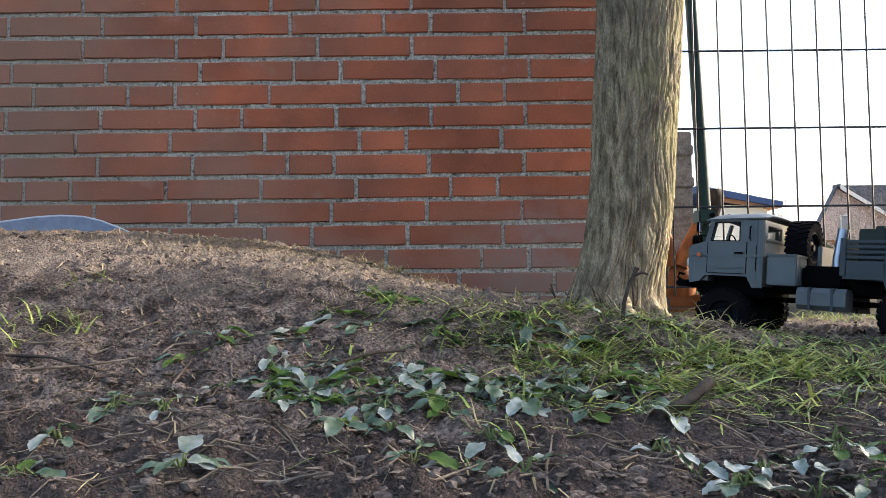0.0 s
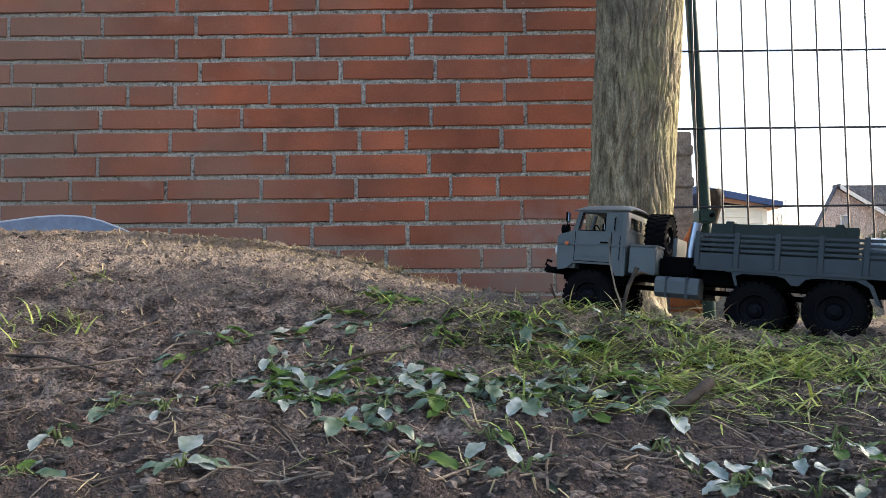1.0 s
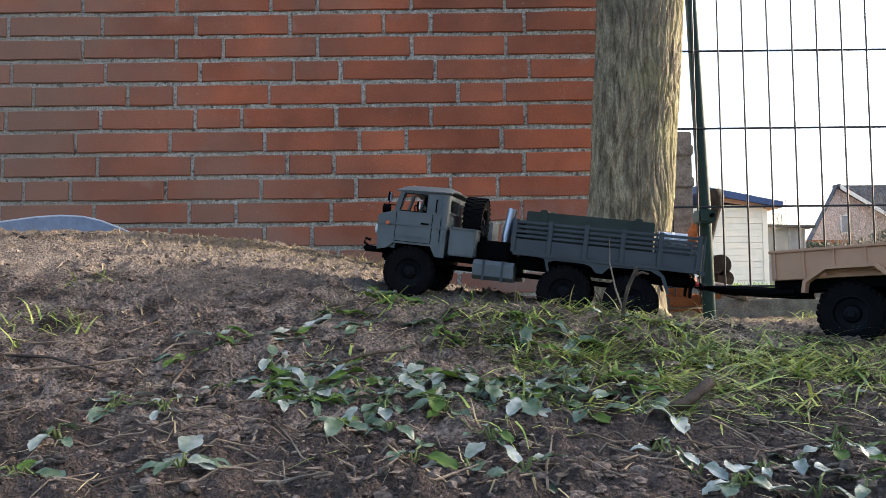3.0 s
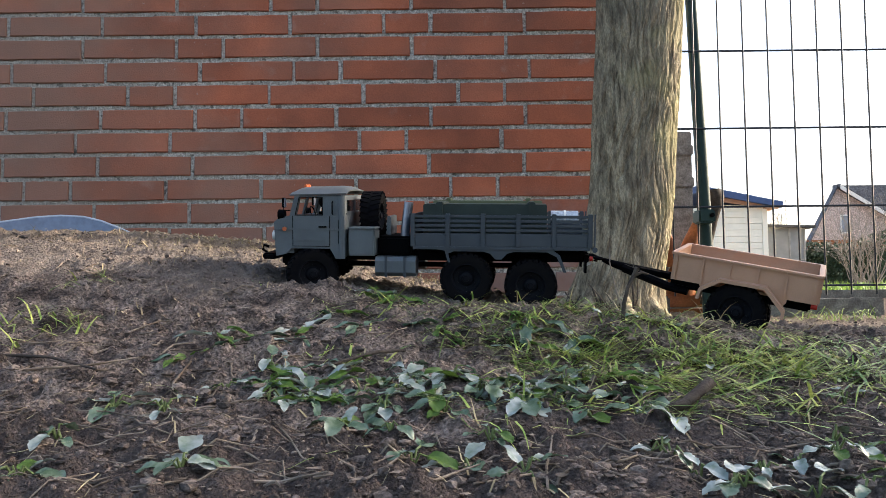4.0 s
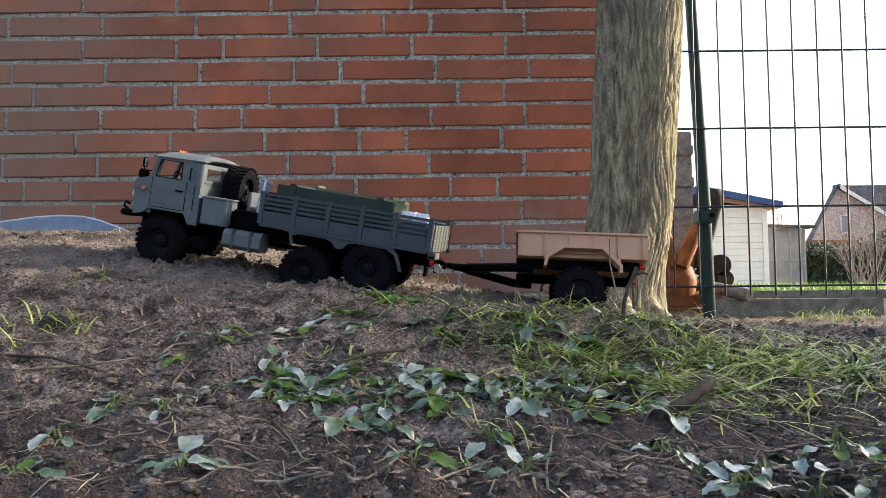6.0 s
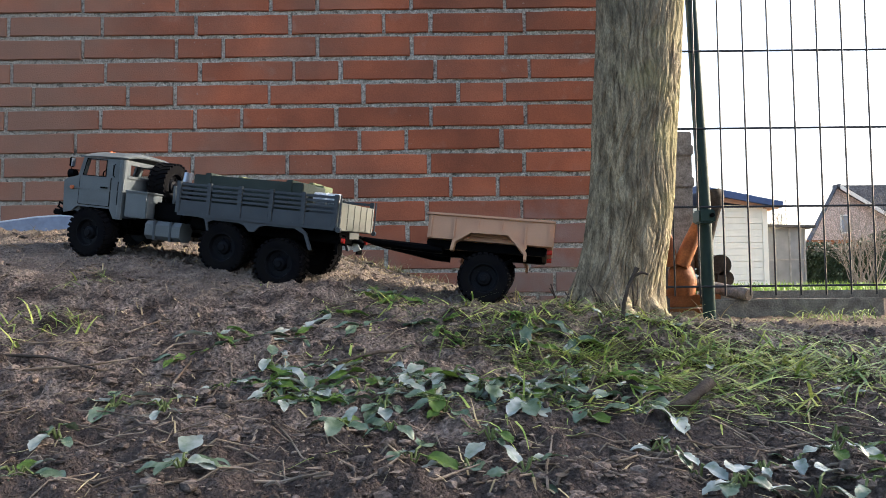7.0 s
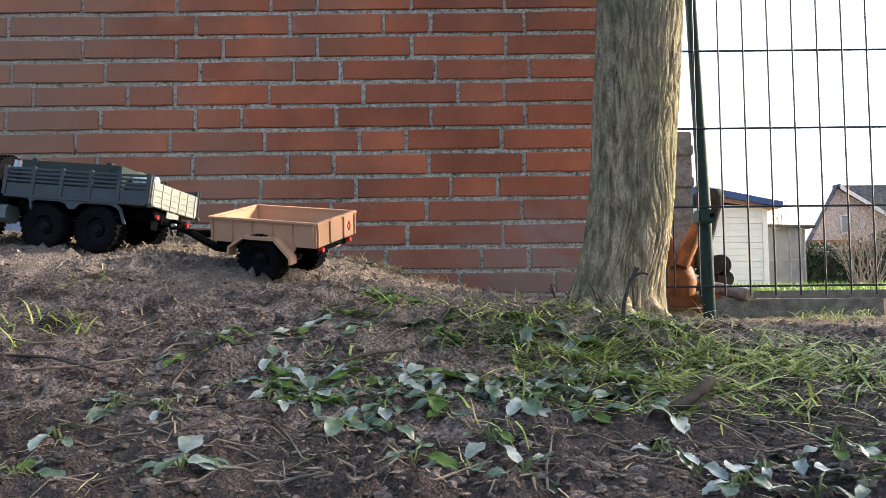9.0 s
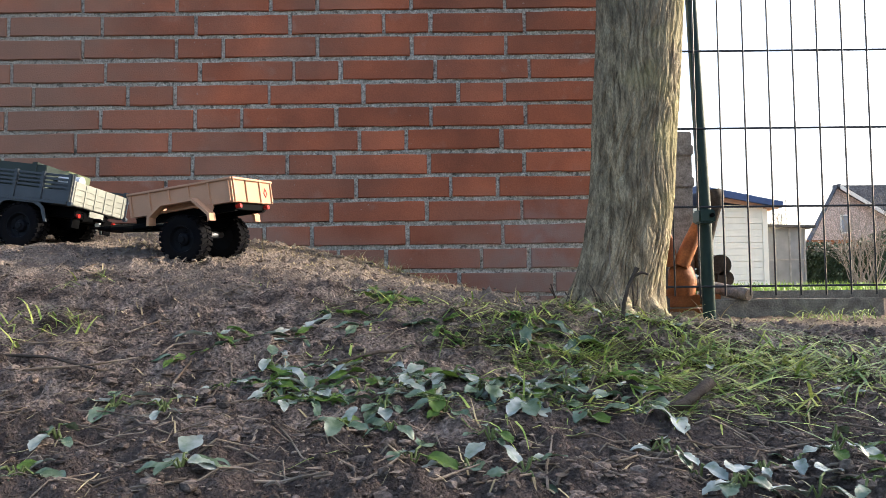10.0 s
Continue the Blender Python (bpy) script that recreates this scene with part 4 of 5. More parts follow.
def leaf_mesh(name, length, width, lobes=0, cup=0.2, curl=0.2, seed=0, material=None, n=8):
    """A leaf along +x with a creased midrib, uneven margin and a bent tip."""
    rng = random.Random(seed)
    bm = bmesh.new()
    rows = []
    for i in range(n + 1):
        u = i / n
        half = width / 2 * (math.sin(math.pi * min(1.0, u ** 0.85)) ** 0.55 if 0 < u < 1 else 0.03)
        if lobes:
            half *= 0.62 + 0.38 * abs(math.sin(math.pi * lobes * u))
        row = []
        for k in (-2, -1, 0, 1, 2):
            w = k / 2
            jit = 1 + (rng.uniform(-0.16, 0.16) + 0.09 * (-1) ** i) * abs(w) * (1.0 if lobes else 0.7)
            y = half * w * jit
            z = cup * abs(y) * 0.9 - curl * length * u * u + 0.055 * length * math.sin(8 * u + 2 * k + seed) * abs(w)
            row.append(bm.verts.new((length * u, y, z + 0.25 * curl * length * u)))
        rows.append(row)
    for a, b in zip(rows, rows[1:]):
        for k in range(4):
            bm.faces.new((a[k], b[k], b[k + 1], a[k + 1]))
    for f in bm.faces:
        f.smooth = True
    me = bpy.data.meshes.new(name)
    bm.to_mesh(me)
    bm.free()
    me.materials.append(material)
    return me


ROUND = [leaf_mesh("leaf", 0.027, 0.0175, 0, 0.25, 0.25, s, M_leaf, 12) for s in range(4)] + [leaf_mesh("leaf", 0.026, 0.0165, 0, 0.3, 0.30, 9 + s, M_leaf_sheen, 12) for s in range(4)] + [leaf_mesh("leaf", 0.024, 0.016, 0, 0.3, 0.2, 15, M_leaf_yellow, 12)]
LOBED = [leaf_mesh("leaf", 0.052, 0.016, 3.5, 0.2, 0.2, 20 + s, M_leaf, 16) for s in range(2)] + [leaf_mesh("leaf", 0.045, 0.013, 2.5, 0.2, 0.15, 25, M_leaf_sheen, 16)] + [leaf_mesh("leaf", 0.046, 0.014, 4.5, 0.3, 0.1, 30 + s, M_leaf_yellow, 16) for s in range(2)]


def build_weed(x, y, kind, count, size, seed, label):
    rng = random.Random(seed)
    w = new("weed")
    w.matrix_basis = Matrix.Translation(land_point(x, y))
    tagged(w, label, "weed", group="weeds on the bank")
    a0 = rng.uniform(0, 360)
    for k in range(count):
        a = a0 + 360 * k / count + rng.uniform(-40, 40)
        reach = rng.uniform(0.004, 0.020) * size if kind == "round" else 0.003
        d = Vector((math.cos(radians(a)), math.sin(radians(a)), 0))
        base = d * reach
        gz = land(x + base.x, y + base.y) - land(x, y)
        up = rng.uniform(0.002, 0.007) if kind == "round" else 0.003
        base.z = gz + up
        me = rng.choice(ROUND if kind == "round" else LOBED)
        tip = d * (0.03 * size) + base
        slope = math.degrees(math.atan2(land(x + tip.x, y + tip.y) - land(x + base.x, y + base.y), 0.03 * size))
        lf = new("leaf", me)
        lf.parent = w
        sc = size * rng.uniform(0.7, 1.2)
        lift = rng.uniform(-6, 10) if rng.random() < 0.92 or kind == "lobed" else rng.uniform(15, 40)
        lf.matrix_basis = Matrix.Translation(base) @ pose(0, 0, 0, 0, 0, a) @ pose(0, 0, 0, rng.uniform(-18, 18), -(lift + slope), 0) @ Matrix.Diagonal((sc, sc, sc, 1))
        if kind == "round":
            part("stem", tube([(0, 0, -0.002), d * reach * 0.5 + Vector((0, 0, gz * 0.5 + up + 0.002)), base], [0.0009, 0.0008, 0.0007], 5), M_stem, w)


ROSETTE_A = [(-0.249, 0.578), (-0.204, 0.560), (-0.256, 0.508), (-0.250, 0.451), (-0.176, 0.617), (-0.150, 0.663), (-0.121, 0.572), (-0.156, 0.455), (-0.073, 0.530),
             (-0.037, 0.522), (-0.065, 0.604), (-0.031, 0.633), (0.006, 0.619), (0.050, 0.606)]
ROSETTE_B = [(0.082, 0.576), (0.102, 0.548), (0.046, 0.445), (0.011, 0.471), (-0.020, 0.471), (0.030, 0.504), (0.138, 0.469), (0.155, 0.415), (0.197, 0.409), (0.225, 0.411),
             (0.306, 0.588), (-0.045, 0.578), (0.098, 0.622), (-0.101, 0.603), (0.000, 0.560), (0.060, 0.560)]
LOBED_AT = [(-0.150, 0.762), (-0.174, 0.746), (-0.119, 0.825), (-0.085, 0.791), (-0.236, 0.702), (-0.222, 0.742), (-0.003, 0.783), (-0.090, 0.974), (-0.058, 0.916), (0.125, 0.754),
            (-0.103, 0.617), (0.033, 0.619), (0.07, 0.60), (-0.06, 0.555)]


def plant_weeds():
    rng = random.Random(11)
    for k, (x, y) in enumerate(ROSETTE_A + ROSETTE_B):
        build_weed(x, y, "round", rng.choice((3, 4, 5, 6)), rng.uniform(0.5, 0.85), 100 + k, "low weed with round blue-green leaves on soil")
    for k in range(44):
        x = rng.uniform(-0.15, 0.16)
        y = 0.612 - 0.25 * max(0.0, x) + rng.gauss(0, 0.030)
        build_weed(x, y, "round" if k % 5 < 2 else "lobed", rng.choice((2, 3, 4)), rng.uniform(0.45, 0.8), 500 + k, "low weed with overlapping pale green leaves on soil")
    for k in range(9):
        x, y = rng.uniform(0.13, 0.27), rng.uniform(0.40, 0.49)
        build_weed(x, y, "round", rng.choice((2, 3, 4)), rng.uniform(0.38, 0.6), 700 + k, "small flattened weed, some leaves coloured pale as if reflecting sky")
    for k in range(12):
        x, y = rng.uniform(-0.30, 0.30), rng.uniform(0.60, 0.80)
        build_weed(x, y, "lobed" if k % 3 else "round", rng.choice((2, 3)), rng.uniform(0.45, 0.8), 740 + k, "small trampled green weed on soil")
    for k, (x, y) in enumerate(LOBED_AT):
        build_weed(x, y, "lobed", rng.choice((3, 4, 5)), rng.uniform(0.7, 1.05), 300 + k, "flat weed with lobed green leaves on soil")


def add_blade(verts, faces, rng, x, y, length, width, lean, heading, n=4, droop=1.0):
    z = land(x, y) - 0.001
    c, s = math.cos(heading), math.sin(heading)
    px, py = -s, c
    base = len(verts)
    ang = math.pi / 2 - lean
    cx, cz = 0.0, 0.0
    for i in range(n + 1):
        u = i / n
        w = width / 2 * (1 - u ** 2.2) + 0.00015
        bx, by = x + c * cx, y + s * cx
        gz = land(bx, by)
        zz = max(z + cz, gz + 0.0012)
        verts.append((bx + px * w, by + py * w, zz))
        verts.append((bx - px * w, by - py * w, zz))
        cx += length / n * math.cos(ang)
        cz += length / n * math.sin(ang)
        ang -= droop * rng.uniform(0.10, 0.55)
    for i in range(n):
        a = base + 2 * i
        faces.append((a, a + 1, a + 3, a + 2))


def stuff(name, verts, faces, material, label, category):
    me = bpy.data.meshes.new(name)
    me.from_pydata(verts, [], faces)
    for p in me.polygons:
        p.use_smooth = True
    me.materials.append(material)
    ob = new(name, me)
    return tagged(ob, label, category, kind="stuff")


def grass_density(x, y):
    d = 0.0
    for bx, by, rx, ry, a in ((0.26, 0.72, 0.19, 0.13, 1.0), (0.13, 0.80, 0.10, 0.09, 0.9), (0.40, 0.68, 0.16, 0.10, 0.9), (0.28, 0.57, 0.10, 0.05, 0.45), (-0.02, 0.86, 0.09, 0.08, 0.28)):
        d = max(d, a * math.exp(-((x - bx) / rx) ** 2 - ((y - by) / ry) ** 2))
    patch = 0.10 + 2.6 * noise.noise(Vector((x * 19, y * 19, 3.3)))
    return d * max(0.0, min(1.0, patch))


def sow_grass():
    rng = random.Random(21)
    green, gf, straw, sf = [], [], [], []
    made = 0
    while made < 2300:
        x, y = rng.uniform(-0.12, 0.62), rng.uniform(0.46, 1.02)
        if rng.random() > grass_density(x, y) or (x > 0.24 and y > 0.83):
            continue
        made += 1
        heading = rng.gauss(-0.1, 0.75) + (math.pi if rng.random() < 0.45 else 0)
        add_blade(green, gf, rng, x, y, rng.uniform(0.018, 0.075), rng.uniform(0.0009, 0.0025), rng.uniform(0.95, 1.60), heading, 5, 0.5)
    # single tufts: place, blades, spread, longest
    for x, y, n, r, ln in ((-0.411, 0.799, 26, 0.022, 0.055), (-0.45, 0.79, 10, 0.01, 0.085), (-0.149, 1.03, 7, 0.006, 0.030), (0.034, 0.985, 14, 0.012, 0.040), (-0.21, 0.985, 14, 0.02, 0.024),
                           (-0.425, 0.93, 14, 0.015, 0.05), (-0.08, 0.905, 22, 0.018, 0.055), (0.09, 0.90, 40, 0.05, 0.045), (0.20, 0.905, 60, 0.06, 0.05), (0.95, 1.93, 60, 0.05, 0.12),
                           (1.03, 1.90, 50, 0.06, 0.10), (0.82, 1.90, 30, 0.05, 0.06), (1.12, 1.88, 50, 0.05, 0.10), (-0.09, 1.62, 40, 0.05, 0.04), (-0.45, 1.42, 10, 0.03, 0.03), (0.62, 1.75, 16, 0.05, 0.03),
                           (-0.40, 0.715, 5, 0.006, 0.115), (-0.36, 0.765, 8, 0.012, 0.06), (-0.20, 0.60, 3, 0.004, 0.06), (0.36, 0.56, 6, 0.02, 0.12), (0.34, 0.62, 50, 0.05, 0.07), (0.40, 0.70, 60, 0.05, 0.06), (0.18, 0.70, 40, 0.05, 0.06)):
        for _ in range(n):
            add_blade(green, gf, rng, x + rng.gauss(0, r), y + rng.gauss(0, r), ln * rng.uniform(0.45, 1.0), rng.uniform(0.0011, 0.0024), rng.uniform(0.55, 1.40), rng.uniform(0, 6.3), 5, 0.8)
    stuff("grass", green, gf, M_grass, "green and yellowing grass blades on the bank", "grass")
    made = 0
    while made < 4600:
        x, y = rng.uniform(-0.75, 0.75), rng.uniform(0.40, 1.9)
        d = 0.07 + grass_density(x, y) * 1.2
        if 1.15 < y < 1.9 and -0.5 < x < 0.35:
            d = max(d, 0.75 if 1.3 < y else 0.4)
        if 0.82 < y < 1.0 and 0.05 < x < 0.4:
            d = 0.9
        if abs(x) > 0.62 * y or rng.random() > d:
            continue
        made += 1
        add_blade(straw, sf, rng, x, y, rng.uniform(0.008, 0.045), rng.uniform(0.0007, 0.0018), rng.uniform(1.25, 1.62), rng.uniform(0, 6.3), 4, 0.35)
    for x, y, n, r, ln in ((-0.10, 1.60, 160, 0.06, 0.045), (-0.03, 1.66, 60, 0.06, 0.035), (-0.36, 1.40, 60, 0.05, 0.03), (0.12, 1.75, 70, 0.08, 0.03), (-0.62, 1.55, 160, 0.22, 0.024), (-0.25, 1.30, 90, 0.12, 0.022), (0.05, 1.45, 90, 0.12, 0.024), (0.22, 0.92, 90, 0.08, 0.05)):
        for _ in range(n):
            add_blade(straw, sf, rng, x + rng.gauss(0, r), y + rng.gauss(0, r * 0.6), ln * rng.uniform(0.4, 1.0), rng.uniform(0.0008, 0.0018), rng.uniform(0.2, 1.5), rng.uniform(0, 6.3), 4, 0.8)
    stuff("dry_grass", straw, sf, M_straw, "pale dry straw scattered over the soil", "dry grass")
    lawn, lf = [], []
    for _ in range(5000):
        x, y = rng.uniform(0.6, 3.2), 2.45 + 3.0 * rng.random() ** 2
        add_blade(lawn, lf, rng, x, y, rng.uniform(0.02, 0.05), 0.004, rng.uniform(0.0, 0.7), rng.uniform(0, 6.3), 3, 0.5)
    stuff("lawn", lawn, lf, M_lawn, "bright green lawn behind the fence", "lawn")


def scatter_soil():
    """Crumbs, twigs and dead leaf bits."""
    rng = random.Random(31)
    verts, faces = [], []
    t = (1 + 5 ** 0.5) / 2
    ico = [Vector(v).normalized() for v in ((-1, t, 0), (1, t, 0), (-1, -t, 0), (1, -t, 0), (0, -1, t), (0, 1, t), (0, -1, -t), (0, 1, -t), (t, 0, -1), (t, 0, 1), (-t, 0, -1), (-t, 0, 1))]
    tri = ((0, 11, 5), (0, 5, 1), (0, 1, 7), (0, 7, 10), (0, 10, 11), (1, 5, 9), (5, 11, 4), (11, 10, 2), (10, 7, 6), (7, 1, 8), (3, 9, 4), (3, 4, 2), (3, 2, 6), (3, 6, 8), (3, 8, 9), (4, 9, 5), (2, 4, 11), (6, 2, 10), (8, 6, 7), (9, 8, 1))
    for _ in range(19000):
        y = 0.36 + 1.3 * rng.random() ** 1.5
        x = rng.uniform(-0.64, 0.64) * y
        if noise.noise(Vector((x * 14, y * 14, 8))) < -0.05 and rng.random() < 0.75:
            continue
        r = rng.uniform(0.0006, 0.0022) * (1 + 1.5 * (rng.random() < 0.08))
        b = len(verts)
        z = land(x, y) + r * 0.15
        sx, sy, sz = rng.uniform(0.7, 1.6), rng.uniform(0.7, 1.4), rng.uniform(0.5, 0.9)
        for v in ico:
            k = r * rng.uniform(0.7, 1.2)
            verts.append((x + v.x * k * sx, y + v.y * k * sy, z + v.z * k * sz))
        faces += [(a + b, c + b, d + b) for a, c, d in tri]
    ob = stuff("soil_crumbs", verts, faces, M_soil_crumb, "crumbs and small clods of brown soil", "soil")
    for p in ob.data.polygons:
        p.use_smooth = False
    bm = bmesh.new()
    for _ in range(950):
        y = 0.43 + 1.5 * rng.random() ** 1.5
        x = rng.uniform(-0.64, 0.64) * y
        a, ln = rng.gauss(0, 0.8), rng.uniform(0.008, 0.05) * (1 + 0.8 * (rng.random() < 0.1))
        pts = []
        for i in range(4):
            u = i / 3 - 0.5
            qx, qy = x + ln * u * math.cos(a), y + ln * u * math.sin(a) + ln * 0.12 * math.sin(5 * u + x * 40)
            pts.append(land_point(qx, qy, 0.0012))
        r = rng.uniform(0.0003, 0.0010)
        tube(pts, [r, r, r * 0.9, r * 0.5], 5, bm)
    me = bpy.data.meshes.new("twigs")
    bm.to_mesh(me)
    bm.free()
    me.materials.append(M_twig)
    tagged(new("twigs", me), "thin dead twigs and stalks lying on soil", "twigs", kind="stuff")
    verts, faces = [], []
    for _ in range(1000):
        y = 0.42 + 1.4 * rng.random() ** 1.4
        x = rng.uniform(-0.64, 0.64) * y
        c = land_point(x, y, 0.0012)
        r, a = rng.uniform(0.0012, 0.0040), rng.uniform(0, 6.3)
        b = len(verts)
        k = 6
        for i in range(k):
            w = a + 2 * math.pi * i / k
            q = rng.uniform(0.5, 1.0) * r
            verts.append((c.x + q * math.cos(w) * 1.6, c.y + q * math.sin(w), c.z + rng.uniform(0, 0.35) * r))
        faces.append(tuple(range(b, b + k)))
    stuff("leaf_litter", verts, faces, M_litter, "small dead brown leaf fragments on soil", "leaf litter")


def build_sticks():
    """Sticks large enough to be told apart."""
    def stick(pts, radii, material, label, up=0.003, bury=False):
        bm = tube([land_point(x, y, h + up) for x, y, h in pts], radii, 9)
        ob = obj("stick", bm, material, smooth=60)
        tagged(ob, label, "stick")
        return ob
    stick([(0.150, 0.556, 0.0), (0.175, 0.565, 0.002), (0.190, 0.575, 0.003), (0.205, 0.590, 0.004)], [0.0022, 0.0040, 0.0044, 0.0047], M_twig_dark, "thick dark broken stick lying in the grass", 0.0050)
    stick([(-0.110, 0.655, 0.0), (-0.09, 0.668, 0.003), (-0.06, 0.690, 0.004), (-0.035, 0.70, 0.006)], [0.0012, 0.0016, 0.0018, 0.0014], M_twig_dark, "thin curved brown twig on soil")
    stick([(-0.250, 0.70, 0.0), (-0.235, 0.71, 0.002), (-0.19, 0.725, 0.004), (-0.13, 0.745, 0.004)], [0.0007, 0.0009, 0.0009, 0.0006], M_twig_dark, "brown dry stalk on soil")
    stick([(-0.216, 0.610, 0.001), (-0.224, 0.635, 0.003), (-0.220, 0.665, 0.005)], [0.0009, 0.0012, 0.0012], M_twig, "pale dry stalk on soil")
    stick([(-0.40, 0.685, 0.0), (-0.35, 0.68, 0.003), (-0.30, 0.66, 0.002)], [0.0012, 0.0015, 0.001], M_twig_dark, "thin dark twig on soil")
    stick([(-0.36, 0.655, 0.0), (-0.31, 0.668, 0.003), (-0.275, 0.69, 0.002)], [0.0010, 0.0011, 0.0008], M_twig, "thin brown twig on soil")
    # broken upright stem before the tree, with a stub and a thin companion
    st = new("dead_stem")
    tagged(st, "dry upright broken plant stem before the tree", "plant stem")
    g = land_point(0.187, 0.80)
    part("stem", tube([g + Vector(v) for v in ((0, 0, -0.004), (0.002, 0, 0.018), (0.007, 0, 0.036), (0.014, 0, 0.050), (0.017, 0, 0.056))], [0.0024, 0.0022, 0.0020, 0.0022, 0.0028], 8), M_twig_dark, st, smooth=60)
    part("side_stub", tube([g + Vector(v) for v in ((0.012, 0, 0.047), (0.022, 0.002, 0.051), (0.029, 0.002, 0.049))], [0.0018, 0.0016, 0.001], 7), M_twig_dark, st, smooth=60)
    part("side_shoot", tube([g + Vector(v) for v in ((0.001, 0, 0.012), (-0.006, 0.002, 0.034), (-0.011, 0.004, 0.062), (-0.010, 0.006, 0.088))], [0.0011, 0.0010, 0.0008, 0.0005], 6), M_twig, st, smooth=60)


plant_weeds()
sow_grass()
scatter_soil()
build_sticks()


# ---- by the wall and fence ----
def build_by_fence():
    # bent plastic edging against the wall
    top = [(-1.30, 0.255), (-1.18, 0.273), (-1.077, 0.288), (-1.01, 0.297), (-0.95, 0.2995), (-0.89, 0.295), (-0.84, 0.283), (-0.79, 0.264), (-0.74, 0.243), (-0.66, 0.222)]
    bm = bmesh.new()
    rows = []
    for i, (x, z) in enumerate(top):
        y = 1.86 + 0.03 * math.sin(i * 0.5)
        rows.append([bm.verts.new(v) for v in ((x, y, z), (x, y + 0.004, z + 0.001), (x, y + 0.004, z - 0.040), (x, y, z - 0.040))])
    for a, b in zip(rows, rows[1:]):
        for k in range(4):
            bm.faces.new((a[k], b[k], b[(k + 1) % 4], a[(k + 1) % 4]))
    bm.faces.new(rows[0]), bm.faces.new(rows[-1][::-1])
    bmesh.ops.recalc_face_normals(bm, faces=bm.faces)
    ed = new("lawn_edging")
    tagged(ed, "bent grey-blue plastic edging strip lying by the wall", "edging")
    part("strip", bm, M_pipe, ed, smooth=50)
    part("bead", tube([(x, 1.862 + 0.03 * math.sin(i * 0.5), z + 0.001) for i, (x, z) in enumerate(top)], 0.0028, 7), M_edge_light, ed, "pale rounded top bead", smooth=60)
    # weathered plank post with two rope grooves
    post = new("wooden_post")
    tagged(post, "weathered grey wooden post with cracked grain", "post")
    part("plank", box(0.655, 0.735, 2.22, 2.27, -0.05, 0.565, bevel=0.003), M_greywood, post)
    for z in (0.395, 0.490):
        part("batten", box(0.650, 0.738, 2.212, 2.22, z + 0.004, z + 0.034, bevel=0.003), M_greywood, post)
    # reddish wooden planter with carved sides
    pl = new("wooden_planter")
    tagged(pl, "orange-brown wooden planter with curved side slabs", "planter")
    part("board", box(0.560, 0.770, 2.115, 2.14, 0.052, 0.086, bevel=0.003), M_redwood, pl)
    part("board", box(0.565, 0.765, 2.118, 2.145, 0.012, 0.047, bevel=0.003), M_redwood, pl)
    part("curved_slab", tube([(0.626, 2.14, 0.275), (0.632, 2.14, 0.235), (0.642, 2.14, 0.165)], [0.010, 0.018, 0.021], 14), M_redwood, pl, smooth=60)
    part("curved_slab", tube([(0.716, 2.13, 0.29), (0.696, 2.13, 0.235), (0.664, 2.13, 0.165)], [0.012, 0.021, 0.023], 14), M_redwood, pl, smooth=60)
    part("round_body", tube([(0.664, 2.15, 0.172), (0.668, 2.15, 0.155), (0.670, 2.15, 0.125), (0.668, 2.15, 0.082)], [0.020, 0.036, 0.044, 0.040], 18), M_redwood, pl, smooth=60)
    part("lower_block", box(0.545, 0.600, 2.02, 2.10, -0.03, 0.083, bevel=0.004), M_concrete_dark, pl, "dark block at the foot")
    part("lower_block", box(0.565, 0.600, 2.03, 2.10, 0.095, 0.20, bevel=0.006), M_concrete_dark, pl)
    # round log
    lg = new("log")
    tagged(lg, "short weathered round log lying on the kerb", "log")
    part("wood", cyl((0.690, 2.30, 0.130), (0.818, 2.045, 0.084), 0.0175, seg=26), M_greywood, lg, smooth=40)
    part("end_grain", cyl((0.8179, 2.0448, 0.084), (0.8186, 2.0436, 0.0838), 0.0150, seg=26), M_twig_dark, lg)
    # carved dark stack
    cv = new("wooden_carving")
    tagged(cv, "dark brown carved wooden block with stepped edge", "carving")
    for i in range(6):
        part("step", box(0.725 + 0.006 * i, 0.768 + 0.004 * i, 2.20, 2.25, 0.222 - 0.020 * i - 0.020, 0.222 - 0.020 * i, bevel=0.004), M_darkwood, cv)
    part("round_lobe", tube([(0.800, 2.19, 0.17), (0.800, 2.26, 0.17)], 0.030, 20), M_darkwood, cv, smooth=40)
    part("round_lobe", tube([(0.812, 2.19, 0.13), (0.812, 2.26, 0.13)], 0.024, 20), M_darkwood, cv, smooth=40)
    part("block", box(0.760, 0.812, 2.20, 2.26, 0.085, 0.19, bevel=0.008), M_darkwood, cv)
    # knobbed branch behind the post
    br = new("branch")
    tagged(br, "cut brown branch with a rounded knob behind the post", "branch")
    part("wood", tube([(0.712, 2.08, 0.06), (0.722, 2.08, 0.22), (0.738, 2.08, 0.29), (0.747, 2.08, 0.33), (0.748, 2.08, 0.352), (0.745, 2.08, 0.374)], [0.013, 0.014, 0.016, 0.020, 0.026, 0.018], 14), M_darkwood, br, smooth=60)


build_by_fence()


